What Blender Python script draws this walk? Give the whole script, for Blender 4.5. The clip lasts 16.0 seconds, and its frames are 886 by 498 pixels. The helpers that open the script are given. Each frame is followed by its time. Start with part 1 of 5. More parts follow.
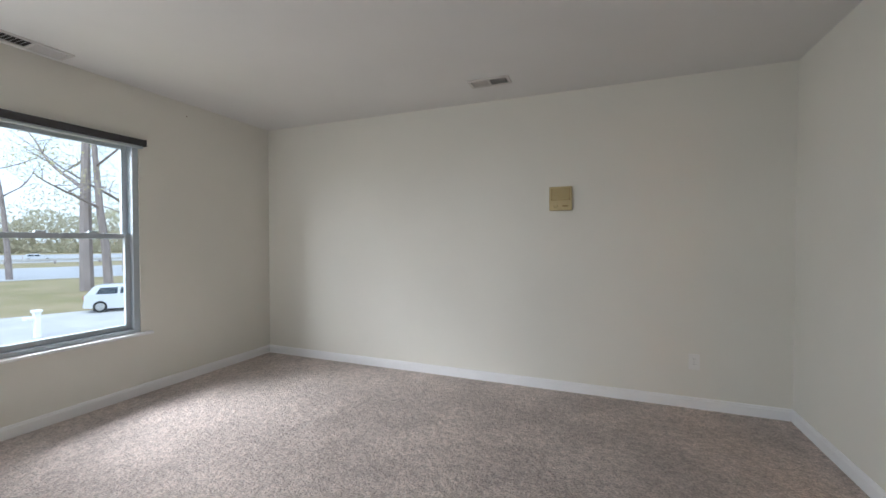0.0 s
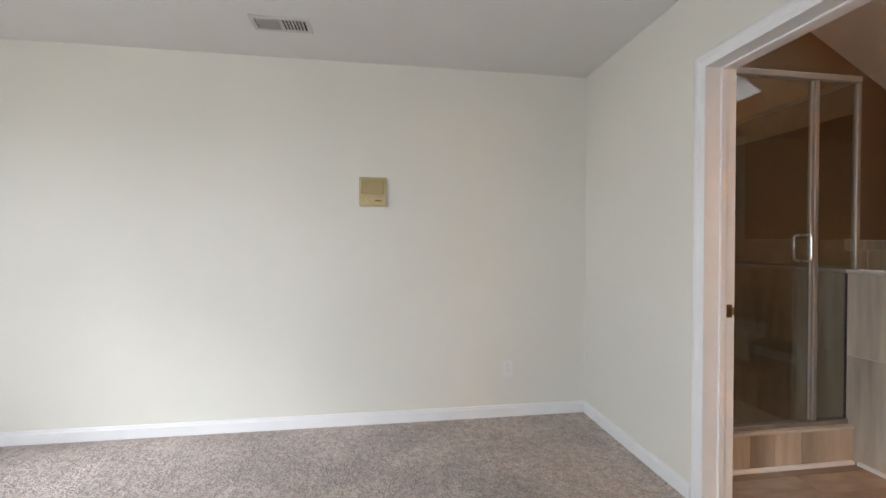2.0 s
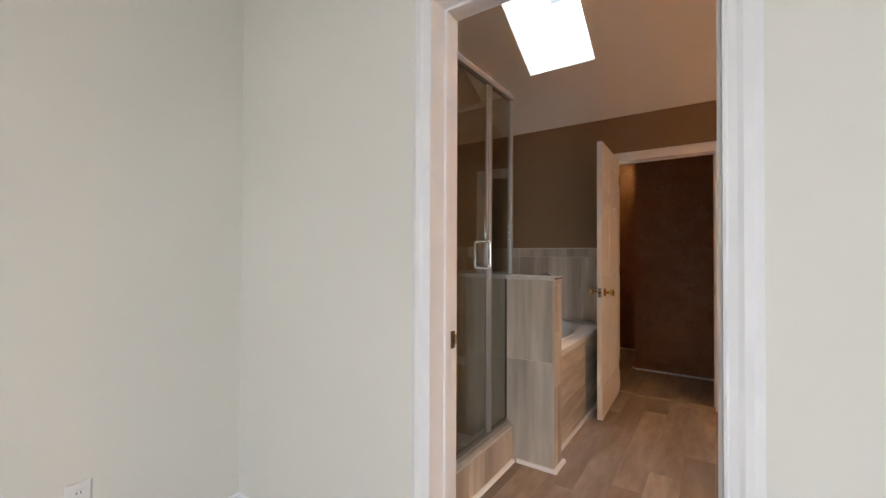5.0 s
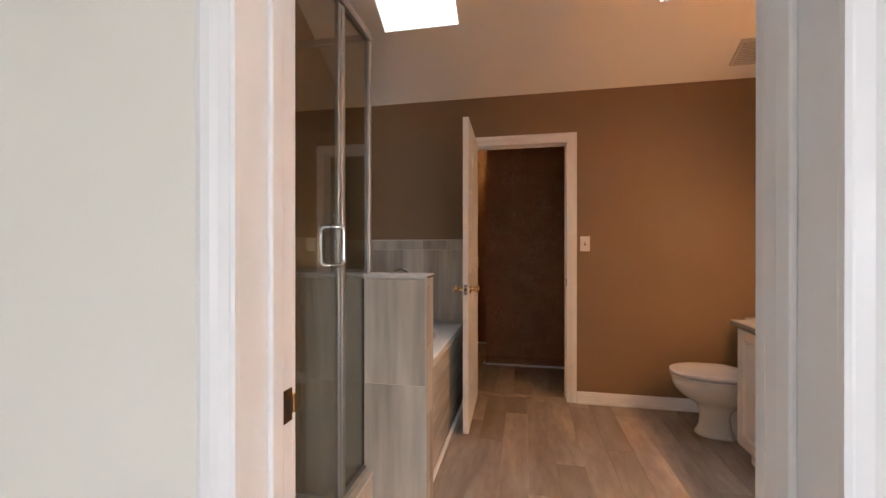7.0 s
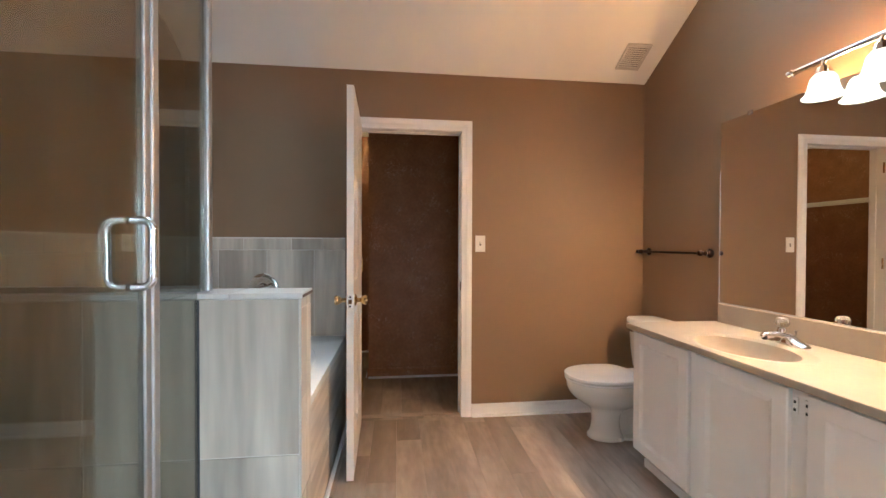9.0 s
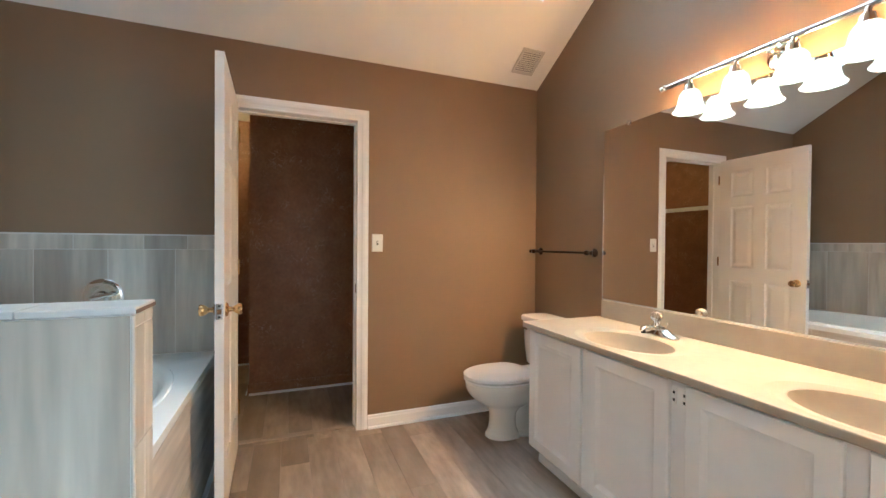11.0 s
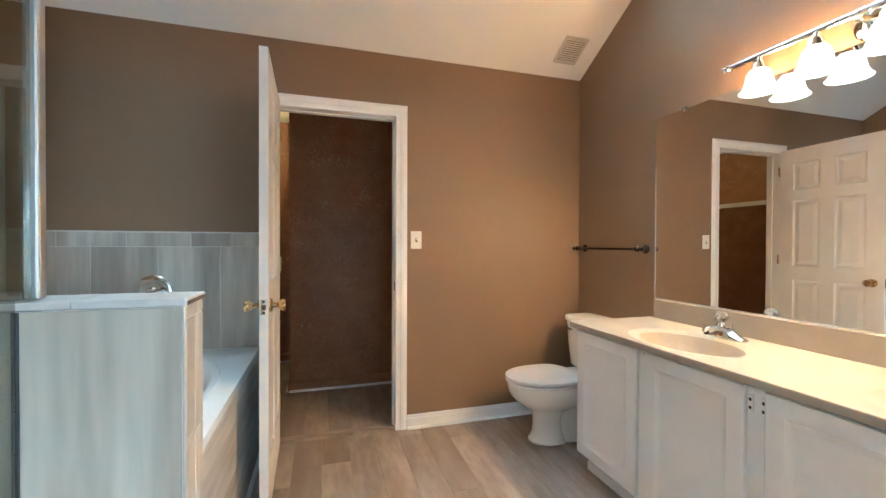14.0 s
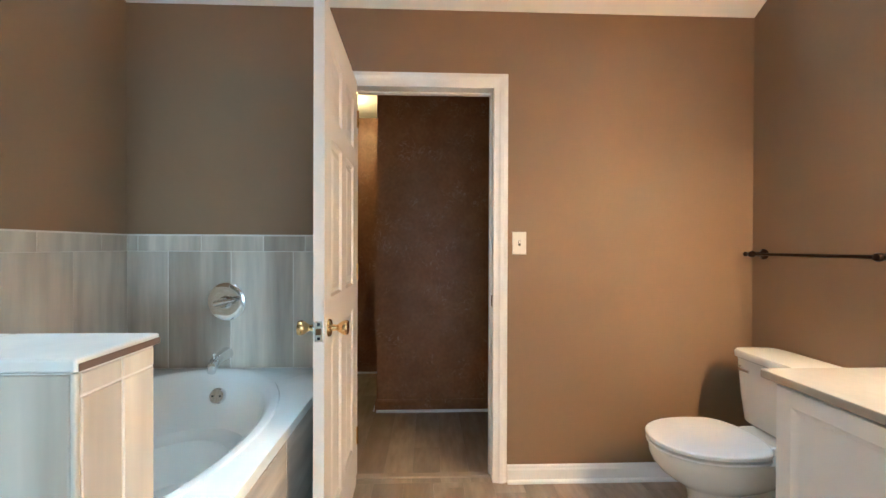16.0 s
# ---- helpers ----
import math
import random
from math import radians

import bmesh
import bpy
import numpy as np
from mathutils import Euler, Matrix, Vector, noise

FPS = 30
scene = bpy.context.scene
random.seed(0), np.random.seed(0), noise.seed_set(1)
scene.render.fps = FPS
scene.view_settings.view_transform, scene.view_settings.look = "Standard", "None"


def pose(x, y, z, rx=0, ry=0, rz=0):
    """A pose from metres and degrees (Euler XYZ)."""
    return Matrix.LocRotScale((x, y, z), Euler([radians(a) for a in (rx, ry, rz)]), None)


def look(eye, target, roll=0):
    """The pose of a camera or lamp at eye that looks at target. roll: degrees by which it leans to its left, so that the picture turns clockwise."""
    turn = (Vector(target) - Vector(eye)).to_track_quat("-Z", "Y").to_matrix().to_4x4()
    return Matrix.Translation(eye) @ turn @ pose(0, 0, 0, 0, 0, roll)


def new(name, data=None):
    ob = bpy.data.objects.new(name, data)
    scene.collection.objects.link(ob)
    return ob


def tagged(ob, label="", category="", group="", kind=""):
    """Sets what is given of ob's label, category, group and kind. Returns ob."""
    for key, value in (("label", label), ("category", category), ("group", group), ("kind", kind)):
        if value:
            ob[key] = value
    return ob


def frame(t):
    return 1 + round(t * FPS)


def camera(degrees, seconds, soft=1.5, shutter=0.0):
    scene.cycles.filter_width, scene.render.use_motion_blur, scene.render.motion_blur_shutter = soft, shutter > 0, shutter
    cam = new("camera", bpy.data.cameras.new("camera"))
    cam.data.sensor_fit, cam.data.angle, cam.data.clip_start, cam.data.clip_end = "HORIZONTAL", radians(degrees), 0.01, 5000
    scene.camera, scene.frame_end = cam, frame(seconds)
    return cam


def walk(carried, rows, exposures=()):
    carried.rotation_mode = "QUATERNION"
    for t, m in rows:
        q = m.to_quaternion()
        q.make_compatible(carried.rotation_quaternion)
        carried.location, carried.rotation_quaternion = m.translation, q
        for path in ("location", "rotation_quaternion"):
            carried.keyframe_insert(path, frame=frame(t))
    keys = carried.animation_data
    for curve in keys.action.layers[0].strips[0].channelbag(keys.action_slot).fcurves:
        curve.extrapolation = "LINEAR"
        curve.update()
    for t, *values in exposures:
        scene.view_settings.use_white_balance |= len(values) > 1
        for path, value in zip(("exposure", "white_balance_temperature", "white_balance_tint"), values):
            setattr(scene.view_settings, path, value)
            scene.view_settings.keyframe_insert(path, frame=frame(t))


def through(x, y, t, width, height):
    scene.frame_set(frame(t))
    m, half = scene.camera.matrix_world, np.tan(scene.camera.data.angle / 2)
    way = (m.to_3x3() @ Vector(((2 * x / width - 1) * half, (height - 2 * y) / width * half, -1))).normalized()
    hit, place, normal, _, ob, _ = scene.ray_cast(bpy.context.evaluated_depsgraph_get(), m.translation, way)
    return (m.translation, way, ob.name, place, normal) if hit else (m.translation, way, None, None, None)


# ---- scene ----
cam = camera(95.6, 16.0)
PATH = [
    (0, (0.017, -0.218, 1.225), (-0.725, 1.639, 1.187), 0.0),
    (0.5, (-0.021, -0.077, 1.212), (-0.531, 1.857, 1.185), 0.2),
    (1, (-0.125, 0.099, 1.215), (-0.381, 2.082, 1.191), 0.2),
    (1.5, (-0.169, 0.249, 1.243), (-0.185, 2.249, 1.205), 0.1),
    (2, (-0.228, 0.433, 1.212), (0.058, 2.413, 1.195), 0.2),
    (2.5, (-0.227, 0.617, 1.222), (0.33, 2.538, 1.216), 0.3),
    (3, (-0.227, 0.839, 1.231), (0.593, 2.663, 1.235), 0.2),
    (3.5, (-0.173, 1.0, 1.232), (0.886, 2.697, 1.244), 0.2),
    (4, (-0.048, 1.117, 1.22), (1.238, 2.648, 1.238), 0.1),
    (4.5, (0.071, 1.229, 1.213), (1.562, 2.561, 1.237), 0.2),
    (7, (0.7, 1.668, 1.198), (2.66, 2.066, 1.194), -0.0),
    (7.5, (0.842, 1.748, 1.213), (2.828, 1.989, 1.204), 0.1),
    (8, (0.944, 1.81, 1.226), (2.942, 1.895, 1.205), 0.1),
    (8.5, (1.042, 1.826, 1.223), (3.04, 1.749, 1.201), 0.2),
    (9, (1.151, 1.801, 1.228), (3.137, 1.572, 1.204), 0.2),
    (9.5, (1.238, 1.778, 1.221), (3.203, 1.405, 1.203), 0.2),
    (10, (1.303, 1.777, 1.229), (3.235, 1.26, 1.211), 0.2),
    (10.2, (1.315, 1.774, 1.232), (3.234, 1.212, 1.211), 0.3),
    (12.5, (1.285, 1.759, 1.212), (3.09, 0.897, 1.197), 0.2),
    (13, (1.283, 1.775, 1.211), (3.113, 0.968, 1.196), 0.3),
    (13.5, (1.308, 1.795, 1.207), (3.179, 1.087, 1.19), 0.2),
    (14, (1.391, 1.798, 1.199), (3.307, 1.223, 1.18), 0.2),
    (14.5, (1.516, 1.802, 1.206), (3.468, 1.369, 1.187), 0.2),
    (15, (1.601, 1.777, 1.214), (3.58, 1.494, 1.194), 0.1),
    (15.5, (1.755, 1.713, 1.222), (3.749, 1.551, 1.203), 0.1),
    (16, (1.908, 1.677, 1.212), (3.906, 1.605, 1.201), 0.2),
]

EXPOSURES = [
    (0.0, 1.2, 5380, 6), (0.5, 1.38, 5380, 6), (1.0, 1.76, 5380, 6), (1.5, 1.84, 5380, 6), (3.0, 1.94, 5420, 7),
    (4.0, 2.04, 5460, 7), (4.5, 2.06, 5460, 7), (7.0, 2.34, 5480, 9), (7.5, 2.42, 5800, 11), (8.0, 2.48, 6350, 16),
    (8.5, 2.58, 6500, 17), (9.0, 3.16, 4450, -5), (10.0, 3.26, 4270, -10), (12.5, 3.21, 4080, -12), (16.0, 3.56, 4060, -14),
]
walk(cam, [(t, look(eye, target, roll)) for t, eye, target, roll in PATH], EXPOSURES)

# ---- plan (metres) ----
BX0, BX1, BY0, BY1, BZ = -3.438, 1.233, -1.7, 3.215, 2.449     # bedroom
WX0, WX1, WY0, WY1, WZ = 1.375, 3.965, -0.03, 3.18, 2.42       # bathroom, WZ: ceiling at the east wall
MID = 1.30                                                     # between the two leaves of the dividing wall
SLOPE = 0.572
D0, D1, DH = 1.321, 2.090, 2.037                                # doorway between bedroom and bathroom
C0, C1, CH = 1.345, 2.062, 2.024                               # closet doorway
KX0, KX1, KY0, KY1, KZ = 4.075, 5.78, 1.15, 3.3, 2.44          # closet
WIN0, WIN1, WINB, WINT = 0.99, 1.875, 0.495, 2.03              # window in the west wall
HIDE0, HIDE1 = -1.10, -0.20                                    # added second window, unseen behind the walker, for extra light
SKY = [(2.11, 2.64), (0.30, 0.845)]                            # skylights, along y
SKX0, SKX1 = 2.45, 3.42
GROUND = -2.7

# ---- world and lamps ----
world = bpy.data.worlds.new("overcast")
scene.world = world
world.use_nodes = True
wn = world.node_tree.nodes
sky = wn.new("ShaderNodeTexSky")
sky.sky_type, sky.sun_disc = "NISHITA", False
sky.sun_elevation, sky.sun_rotation = radians(54), radians(158)
sky.air_density, sky.dust_density, sky.ozone_density = 1.0, 1.6, 1.5
cloud = wn.new("ShaderNodeMix")
cloud.data_type = "RGBA"
cloud.inputs["Factor"].default_value, cloud.inputs["B"].default_value = 0.8, (4.6, 4.7, 5.1, 1)
world.node_tree.links.new(sky.outputs[0], cloud.inputs["A"])
world.node_tree.links.new(cloud.outputs["Result"], wn["Background"].inputs[0])
wn["Background"].inputs[1].default_value = 0.15

def lamp(name, kind, energy, color, m, size=0.1, size_y=None, angle=0.0):
    data = bpy.data.lights.new(name, kind)
    data.energy, data.color = energy, color
    if kind == "AREA":
        data.shape, data.size, data.size_y = "RECTANGLE", size, size_y or size
    elif kind == "SUN":
        data.angle = angle
    else:
        data.shadow_soft_size = size
    ob = new(name, data)
    ob.matrix_world = m
    return ob

lamp("sun", "SUN", 1.0, (1.0, 0.97, 0.92), look((8, -20, 30), (0, 0, 0)), angle=radians(20))
lamp("window_skylight", "AREA", 1090, (1.0, 0.905, 0.825), look((-8.0, 0.3, 5.7), (-3.2, 1.4, 1.0)), 6.5, 3.0)
lamp("window_sidelight", "AREA", 320, (1.0, 0.905, 0.825), look((-7.4, -2.9, 3.3), (-3.44, 1.45, 1.2)), 5.0, 3.4)
# fill light set in the opening of the added, unseen window
lamp("unseen_window_fill", "AREA", 15, (1.0, 0.905, 0.825), look((BX0 - 0.03, (HIDE0 + HIDE1) / 2, 1.28), (-1.0, 0.5, 1.75)), 0.8, 1.4)
TILT = math.atan(SLOPE)
for lamp_y0, lamp_y1 in SKY:
    mid_x, mid_y = (SKX0 + SKX1) / 2, (lamp_y0 + lamp_y1) / 2
    foot = Vector((mid_x, mid_y, WZ + SLOPE * (WX1 - mid_x)))
    rise = Vector((math.sin(TILT), 0, math.cos(TILT)))
    lamp("roof_skylight", "AREA", 10.5, (1.0, 0.905, 0.81), look(foot + rise * 1.08, foot), 1.0, 0.5)
LAMP_X = (2.614, 2.414, 2.214, 2.014)
for bulb_x in LAMP_X:
    lamp("vanity_bulb", "POINT", 4.15, (1.0, 0.45, 0.145), pose(bulb_x, 0.068, 1.862), 0.03)
lamp("closet_bulb", "POINT", 1.1, (1.0, 0.56, 0.17), pose(5.25, 2.35, 2.33), 0.05)

# ---- materials ----
def material(name, color, rough=0.5, metal=0.0, vary=0.0, scale=4.0, second=None, bump=0.0, bump_scale=200.0, random_shade=0.0, stretch=(1, 1, 1), fine=0.0, fine_scale=60.0, spec=0.5, low=0.32, high=0.68):
    """A plain surface: colour, two scales of variation, fine relief."""
    m = bpy.data.materials.new(name)
    m.use_nodes = True
    n, l = m.node_tree.nodes, m.node_tree.links
    b = n["Principled BSDF"]
    b.inputs["Roughness"].default_value, b.inputs["Metallic"].default_value = rough, metal
    b.inputs["Specular IOR Level"].default_value = spec
    b.inputs["Base Color"].default_value = (*color, 1)
    coords = n.new("ShaderNodeTexCoord")
    info = n.new("ShaderNodeObjectInfo")
    shift = n.new("ShaderNodeVectorMath")
    shift.operation = "MULTIPLY_ADD"
    mul = n.new("ShaderNodeVectorMath")
    mul.operation = "SCALE"
    mul.inputs[0].default_value = (7.3, 11.9, 5.7)
    if random_shade > 0:
        l.new(info.outputs["Random"], mul.inputs["Scale"])
    else:
        mul.inputs["Scale"].default_value = 0.0
    l.new(coords.outputs["Object"], shift.inputs[0])
    shift.inputs[1].default_value = stretch
    l.new(mul.outputs[0], shift.inputs[2])
    vec = shift.outputs[0]
    out = None
    if vary > 0 or second:
        tex = n.new("ShaderNodeTexNoise")
        tex.inputs["Scale"].default_value, tex.inputs["Detail"].default_value = scale, 4
        l.new(vec, tex.inputs["Vector"])
        ramp = n.new("ShaderNodeMapRange")
        ramp.inputs["From Min"].default_value, ramp.inputs["From Max"].default_value = low, high
        l.new(tex.outputs["Fac"], ramp.inputs["Value"])
        mix = n.new("ShaderNodeMix")
        mix.data_type = "RGBA"
        other = second or tuple(c * (1 - vary) for c in color)
        mix.inputs["A"].default_value, mix.inputs["B"].default_value = (*color, 1), (*other, 1)
        l.new(ramp.outputs[0], mix.inputs["Factor"])
        out = mix.outputs["Result"]
        if fine > 0:
            tex2 = n.new("ShaderNodeTexNoise")
            tex2.inputs["Scale"].default_value, tex2.inputs["Detail"].default_value = fine_scale, 3
            l.new(vec, tex2.inputs["Vector"])
            ramp2 = n.new("ShaderNodeMapRange")
            ramp2.inputs["From Min"].default_value, ramp2.inputs["From Max"].default_value = 0.3, 0.7
            ramp2.inputs["To Min"].default_value, ramp2.inputs["To Max"].default_value = 1 - fine, 1 + fine * 0.4
            l.new(tex2.outputs["Fac"], ramp2.inputs["Value"])
            sc = n.new("ShaderNodeVectorMath")
            sc.operation = "SCALE"
            l.new(out, sc.inputs[0])
            l.new(ramp2.outputs[0], sc.inputs["Scale"])
            out = sc.outputs[0]
    if random_shade > 0:
        rr = n.new("ShaderNodeMapRange")
        rr.inputs["To Min"].default_value, rr.inputs["To Max"].default_value = 1 - random_shade, 1 + random_shade
        l.new(info.outputs["Random"], rr.inputs["Value"])
        sc = n.new("ShaderNodeVectorMath")
        sc.operation = "SCALE"
        if out is None:
            sc.inputs[0].default_value = color
        else:
            l.new(out, sc.inputs[0])
        l.new(rr.outputs[0], sc.inputs["Scale"])
        out = sc.outputs[0]
    if out is not None:
        l.new(out, b.inputs["Base Color"])
    if bump > 0:
        tex3 = n.new("ShaderNodeTexNoise")
        tex3.inputs["Scale"].default_value, tex3.inputs["Detail"].default_value = bump_scale, 3
        l.new(coords.outputs["Object"], tex3.inputs["Vector"])
        bn = n.new("ShaderNodeBump")
        bn.inputs["Strength"].default_value, bn.inputs["Distance"].default_value = bump, 0.002
        l.new(tex3.outputs["Fac"], bn.inputs["Height"])
        l.new(bn.outputs[0], b.inputs["Normal"])
    return m

def glass_material(name, tint, reflect=0.08, rough=0.0):
    """Thin clear pane: looks through, with a gloss that grows at grazing angles."""
    m = bpy.data.materials.new(name)
    m.use_nodes = True
    n, l = m.node_tree.nodes, m.node_tree.links
    clear, gloss, mix = n.new("ShaderNodeBsdfTransparent"), n.new("ShaderNodeBsdfGlossy"), n.new("ShaderNodeMixShader")
    face, power, scale = n.new("ShaderNodeLayerWeight"), n.new("ShaderNodeMath"), n.new("ShaderNodeMath")
    face.inputs["Blend"].default_value = 0.5
    power.operation, scale.operation = "POWER", "MULTIPLY_ADD"
    power.inputs[1].default_value, scale.inputs[1].default_value, scale.inputs[2].default_value = 4.5, 0.5, reflect / 2
    l.new(face.outputs["Facing"], power.inputs[0])
    l.new(power.outputs[0], scale.inputs[0])
    clear.inputs[0].default_value = (*tint, 1)
    gloss.inputs["Roughness"].default_value = rough
    l.new(scale.outputs[0], mix.inputs[0])
    l.new(clear.outputs[0], mix.inputs[1])
    l.new(gloss.outputs[0], mix.inputs[2])
    l.new(mix.outputs[0], n["Material Output"].inputs[0])
    return m

def glow_material(name, color, strength, through=0.8):
    """Frosted lamp glass, lit from inside."""
    m = bpy.data.materials.new(name)
    m.use_nodes = True
    n, l = m.node_tree.nodes, m.node_tree.links
    em, tr, mix = n.new("ShaderNodeEmission"), n.new("ShaderNodeBsdfTransparent"), n.new("ShaderNodeMixShader")
    em.inputs[0].default_value, em.inputs[1].default_value = (*color, 1), strength
    tr.inputs[0].default_value = (1.0, 0.9, 0.75, 1)
    mix.inputs[0].default_value = through
    l.new(em.outputs[0], mix.inputs[1])
    l.new(tr.outputs[0], mix.inputs[2])
    l.new(mix.outputs[0], n["Material Output"].inputs[0])
    return m

def carpet_material():
    """Cut pile: tufts, soft blotches and paler brushed tracks."""
    m = bpy.data.materials.new("carpet")
    m.use_nodes = True
    n, l = m.node_tree.nodes, m.node_tree.links
    b = n["Principled BSDF"]
    b.inputs["Roughness"].default_value, b.inputs["Specular IOR Level"].default_value = 0.95, 0.1
    b.inputs["Sheen Weight"].default_value = 0.25
    co = n.new("ShaderNodeTexCoord")
    def noisy(scale, detail, lo, hi, to_lo, to_hi, rough=0.6):
        t, r = n.new("ShaderNodeTexNoise"), n.new("ShaderNodeMapRange")
        t.inputs["Scale"].default_value, t.inputs["Detail"].default_value, t.inputs["Roughness"].default_value = scale, detail, rough
        l.new(co.outputs["Object"], t.inputs["Vector"])
        r.inputs["From Min"].default_value, r.inputs["From Max"].default_value = lo, hi
        r.inputs["To Min"].default_value, r.inputs["To Max"].default_value = to_lo, to_hi
        l.new(t.outputs["Fac"], r.inputs["Value"])
        return t, r.outputs[0]
    tuft, tuft_shade = noisy(85, 3, 0.34, 0.60, 0.66, 1.12)
    clump, clump_shade = noisy(26, 4, 0.36, 0.60, 0.80, 1.09)
    track, track_shade = noisy(1.7, 3, 0.42, 0.58, 0.90, 1.09)
    warp, swath, band = n.new("ShaderNodeVectorMath"), n.new("ShaderNodeTexVoronoi"), n.new("ShaderNodeMapRange")
    warp.operation = "MULTIPLY_ADD"
    warp.inputs[1].default_value = (0.35, 0.35, 0.35)
    l.new(track.outputs["Color"], warp.inputs[0])
    l.new(co.outputs["Object"], warp.inputs[2])
    swath.inputs["Scale"].default_value = 2.6
    l.new(warp.outputs[0], swath.inputs["Vector"])
    tint = n.new("ShaderNodeSeparateColor")
    l.new(swath.outputs["Color"], tint.inputs[0])
    band.inputs["To Min"].default_value, band.inputs["To Max"].default_value = 0.94, 1.06
    l.new(tint.outputs[0], band.inputs["Value"])
    out = None
    for shade in (tuft_shade, clump_shade, track_shade, band.outputs[0]):
        sc = n.new("ShaderNodeVectorMath")
        sc.operation = "SCALE"
        if out is None:
            sc.inputs[0].default_value = (0.63, 0.54, 0.485)
        else:
            l.new(out, sc.inputs[0])
        l.new(shade, sc.inputs["Scale"])
        out = sc.outputs[0]
    l.new(out, b.inputs["Base Color"])
    add, bn = n.new("ShaderNodeMath"), n.new("ShaderNodeBump")
    add.operation = "MULTIPLY_ADD"
    add.inputs[1].default_value = 2.0
    l.new(clump.outputs["Fac"], add.inputs[0])
    l.new(tuft.outputs["Fac"], add.inputs[2])
    l.new(add.outputs[0], bn.inputs["Height"])
    bn.inputs["Strength"].default_value, bn.inputs["Distance"].default_value = 1.0, 0.016
    l.new(bn.outputs[0], b.inputs["Normal"])
    return m

WHITE_WALL = material("bedroom wall paint", (0.80, 0.784, 0.715), 0.75, vary=0.035, scale=1.3, bump=0.12, bump_scale=260, spec=0.3)
CEIL = material("ceiling paint", (0.76, 0.75, 0.73), 0.9, vary=0.03, scale=2, bump=0.15, bump_scale=180, spec=0.2)
BATH_CEIL = material("bathroom ceiling paint", (0.90, 0.89, 0.86), 0.85, vary=0.03, scale=2, bump=0.15, bump_scale=180, spec=0.2)
BROWN = material("brown wall paint", (0.250, 0.164, 0.087), 0.54, vary=0.08, scale=1.7, bump=0.12, bump_scale=220, spec=0.55)
def sponged_material():
    """Dark brown paint, sponged, with scattered pale flecks."""
    m = material("sponged brown paint", (0.245, 0.118, 0.050), 0.42, second=(0.30, 0.150, 0.068), scale=7, fine=0.15, fine_scale=40, bump=0.6, bump_scale=70, spec=0.32)
    n, l = m.node_tree.nodes, m.node_tree.links
    b = n["Principled BSDF"]
    base = b.inputs["Base Color"].links[0].from_socket
    co = n.new("ShaderNodeTexCoord")
    a, big, thin, gate, mul, mix = (n.new(k) for k in ("ShaderNodeTexNoise", "ShaderNodeTexNoise", "ShaderNodeMapRange", "ShaderNodeMapRange", "ShaderNodeMath", "ShaderNodeMix"))
    a.inputs["Scale"].default_value, a.inputs["Detail"].default_value, a.inputs["Distortion"].default_value = 9, 6, 3.0
    big.inputs["Scale"].default_value, big.inputs["Detail"].default_value = 6.0, 4
    l.new(co.outputs["Object"], a.inputs["Vector"])
    l.new(co.outputs["Object"], big.inputs["Vector"])
    off, size = n.new("ShaderNodeMath"), n.new("ShaderNodeMath")
    off.operation, size.operation = "SUBTRACT", "ABSOLUTE"
    off.inputs[1].default_value = 0.5
    l.new(a.outputs["Fac"], off.inputs[0])
    l.new(off.outputs[0], size.inputs[0])
    thin.inputs["From Min"].default_value, thin.inputs["From Max"].default_value = 0.016, 0.002
    gate.inputs["From Min"].default_value, gate.inputs["From Max"].default_value = 0.50, 0.64
    l.new(size.outputs[0], thin.inputs["Value"])
    l.new(big.outputs["Fac"], gate.inputs["Value"])
    mul.operation = "MULTIPLY"
    l.new(thin.outputs[0], mul.inputs[0])
    l.new(gate.outputs[0], mul.inputs[1])
    mix.data_type = "RGBA"
    mix.inputs["B"].default_value = (0.46, 0.31, 0.20, 1)
    l.new(mul.outputs[0], mix.inputs["Factor"])
    l.new(base, mix.inputs["A"])
    l.new(mix.outputs["Result"], b.inputs["Base Color"])
    return m
CLOSET = sponged_material()
TRIM = material("white gloss trim paint", (0.88, 0.88, 0.885), 0.42, vary=0.04, scale=6, bump=0.05, bump_scale=90)
DOOR = material("white door paint", (0.85, 0.845, 0.84), 0.4, vary=0.03, scale=5, bump=0.08, bump_scale=120)
CABINET = material("white cabinet paint", (0.84, 0.83, 0.81), 0.42, vary=0.04, scale=7, bump=0.08, bump_scale=80)
CARPET = carpet_material()
PLANK = material("vinyl plank", (0.40, 0.318, 0.245), 0.46, second=(0.285, 0.222, 0.168), scale=1.1, fine=0.20, fine_scale=4.5, stretch=(1.6, 6, 6), random_shade=0.18, bump=0.10, bump_scale=60, spec=0.4, low=0.36, high=0.66)
TILE = material("streaked wall tile", (0.60, 0.55, 0.46), 0.36, second=(0.39, 0.345, 0.28), scale=2.1, fine=0.18, fine_scale=8, spec=0.35, stretch=(3.0, 3.0, 0.32), random_shade=0.06, low=0.42, high=0.68)
RAW_EDGE = material("raw tile edge", (0.13, 0.085, 0.06), 0.7, vary=0.2, scale=30)
GROUT = material("tile grout", (0.70, 0.67, 0.61), 0.85, vary=0.1, scale=20)
CAPSTONE = material("pale cap tile", (0.64, 0.615, 0.57), 0.3, vary=0.12, scale=9, fine=0.06, fine_scale=30)
CHROME = material("polished chrome", (0.78, 0.79, 0.80), 0.08, 1.0)
ALU = material("brushed aluminium", (0.46, 0.455, 0.44), 0.52, 1.0, vary=0.08, scale=30)
BRASS = material("polished brass", (0.75, 0.52, 0.22), 0.16, 1.0, vary=0.1, scale=40)
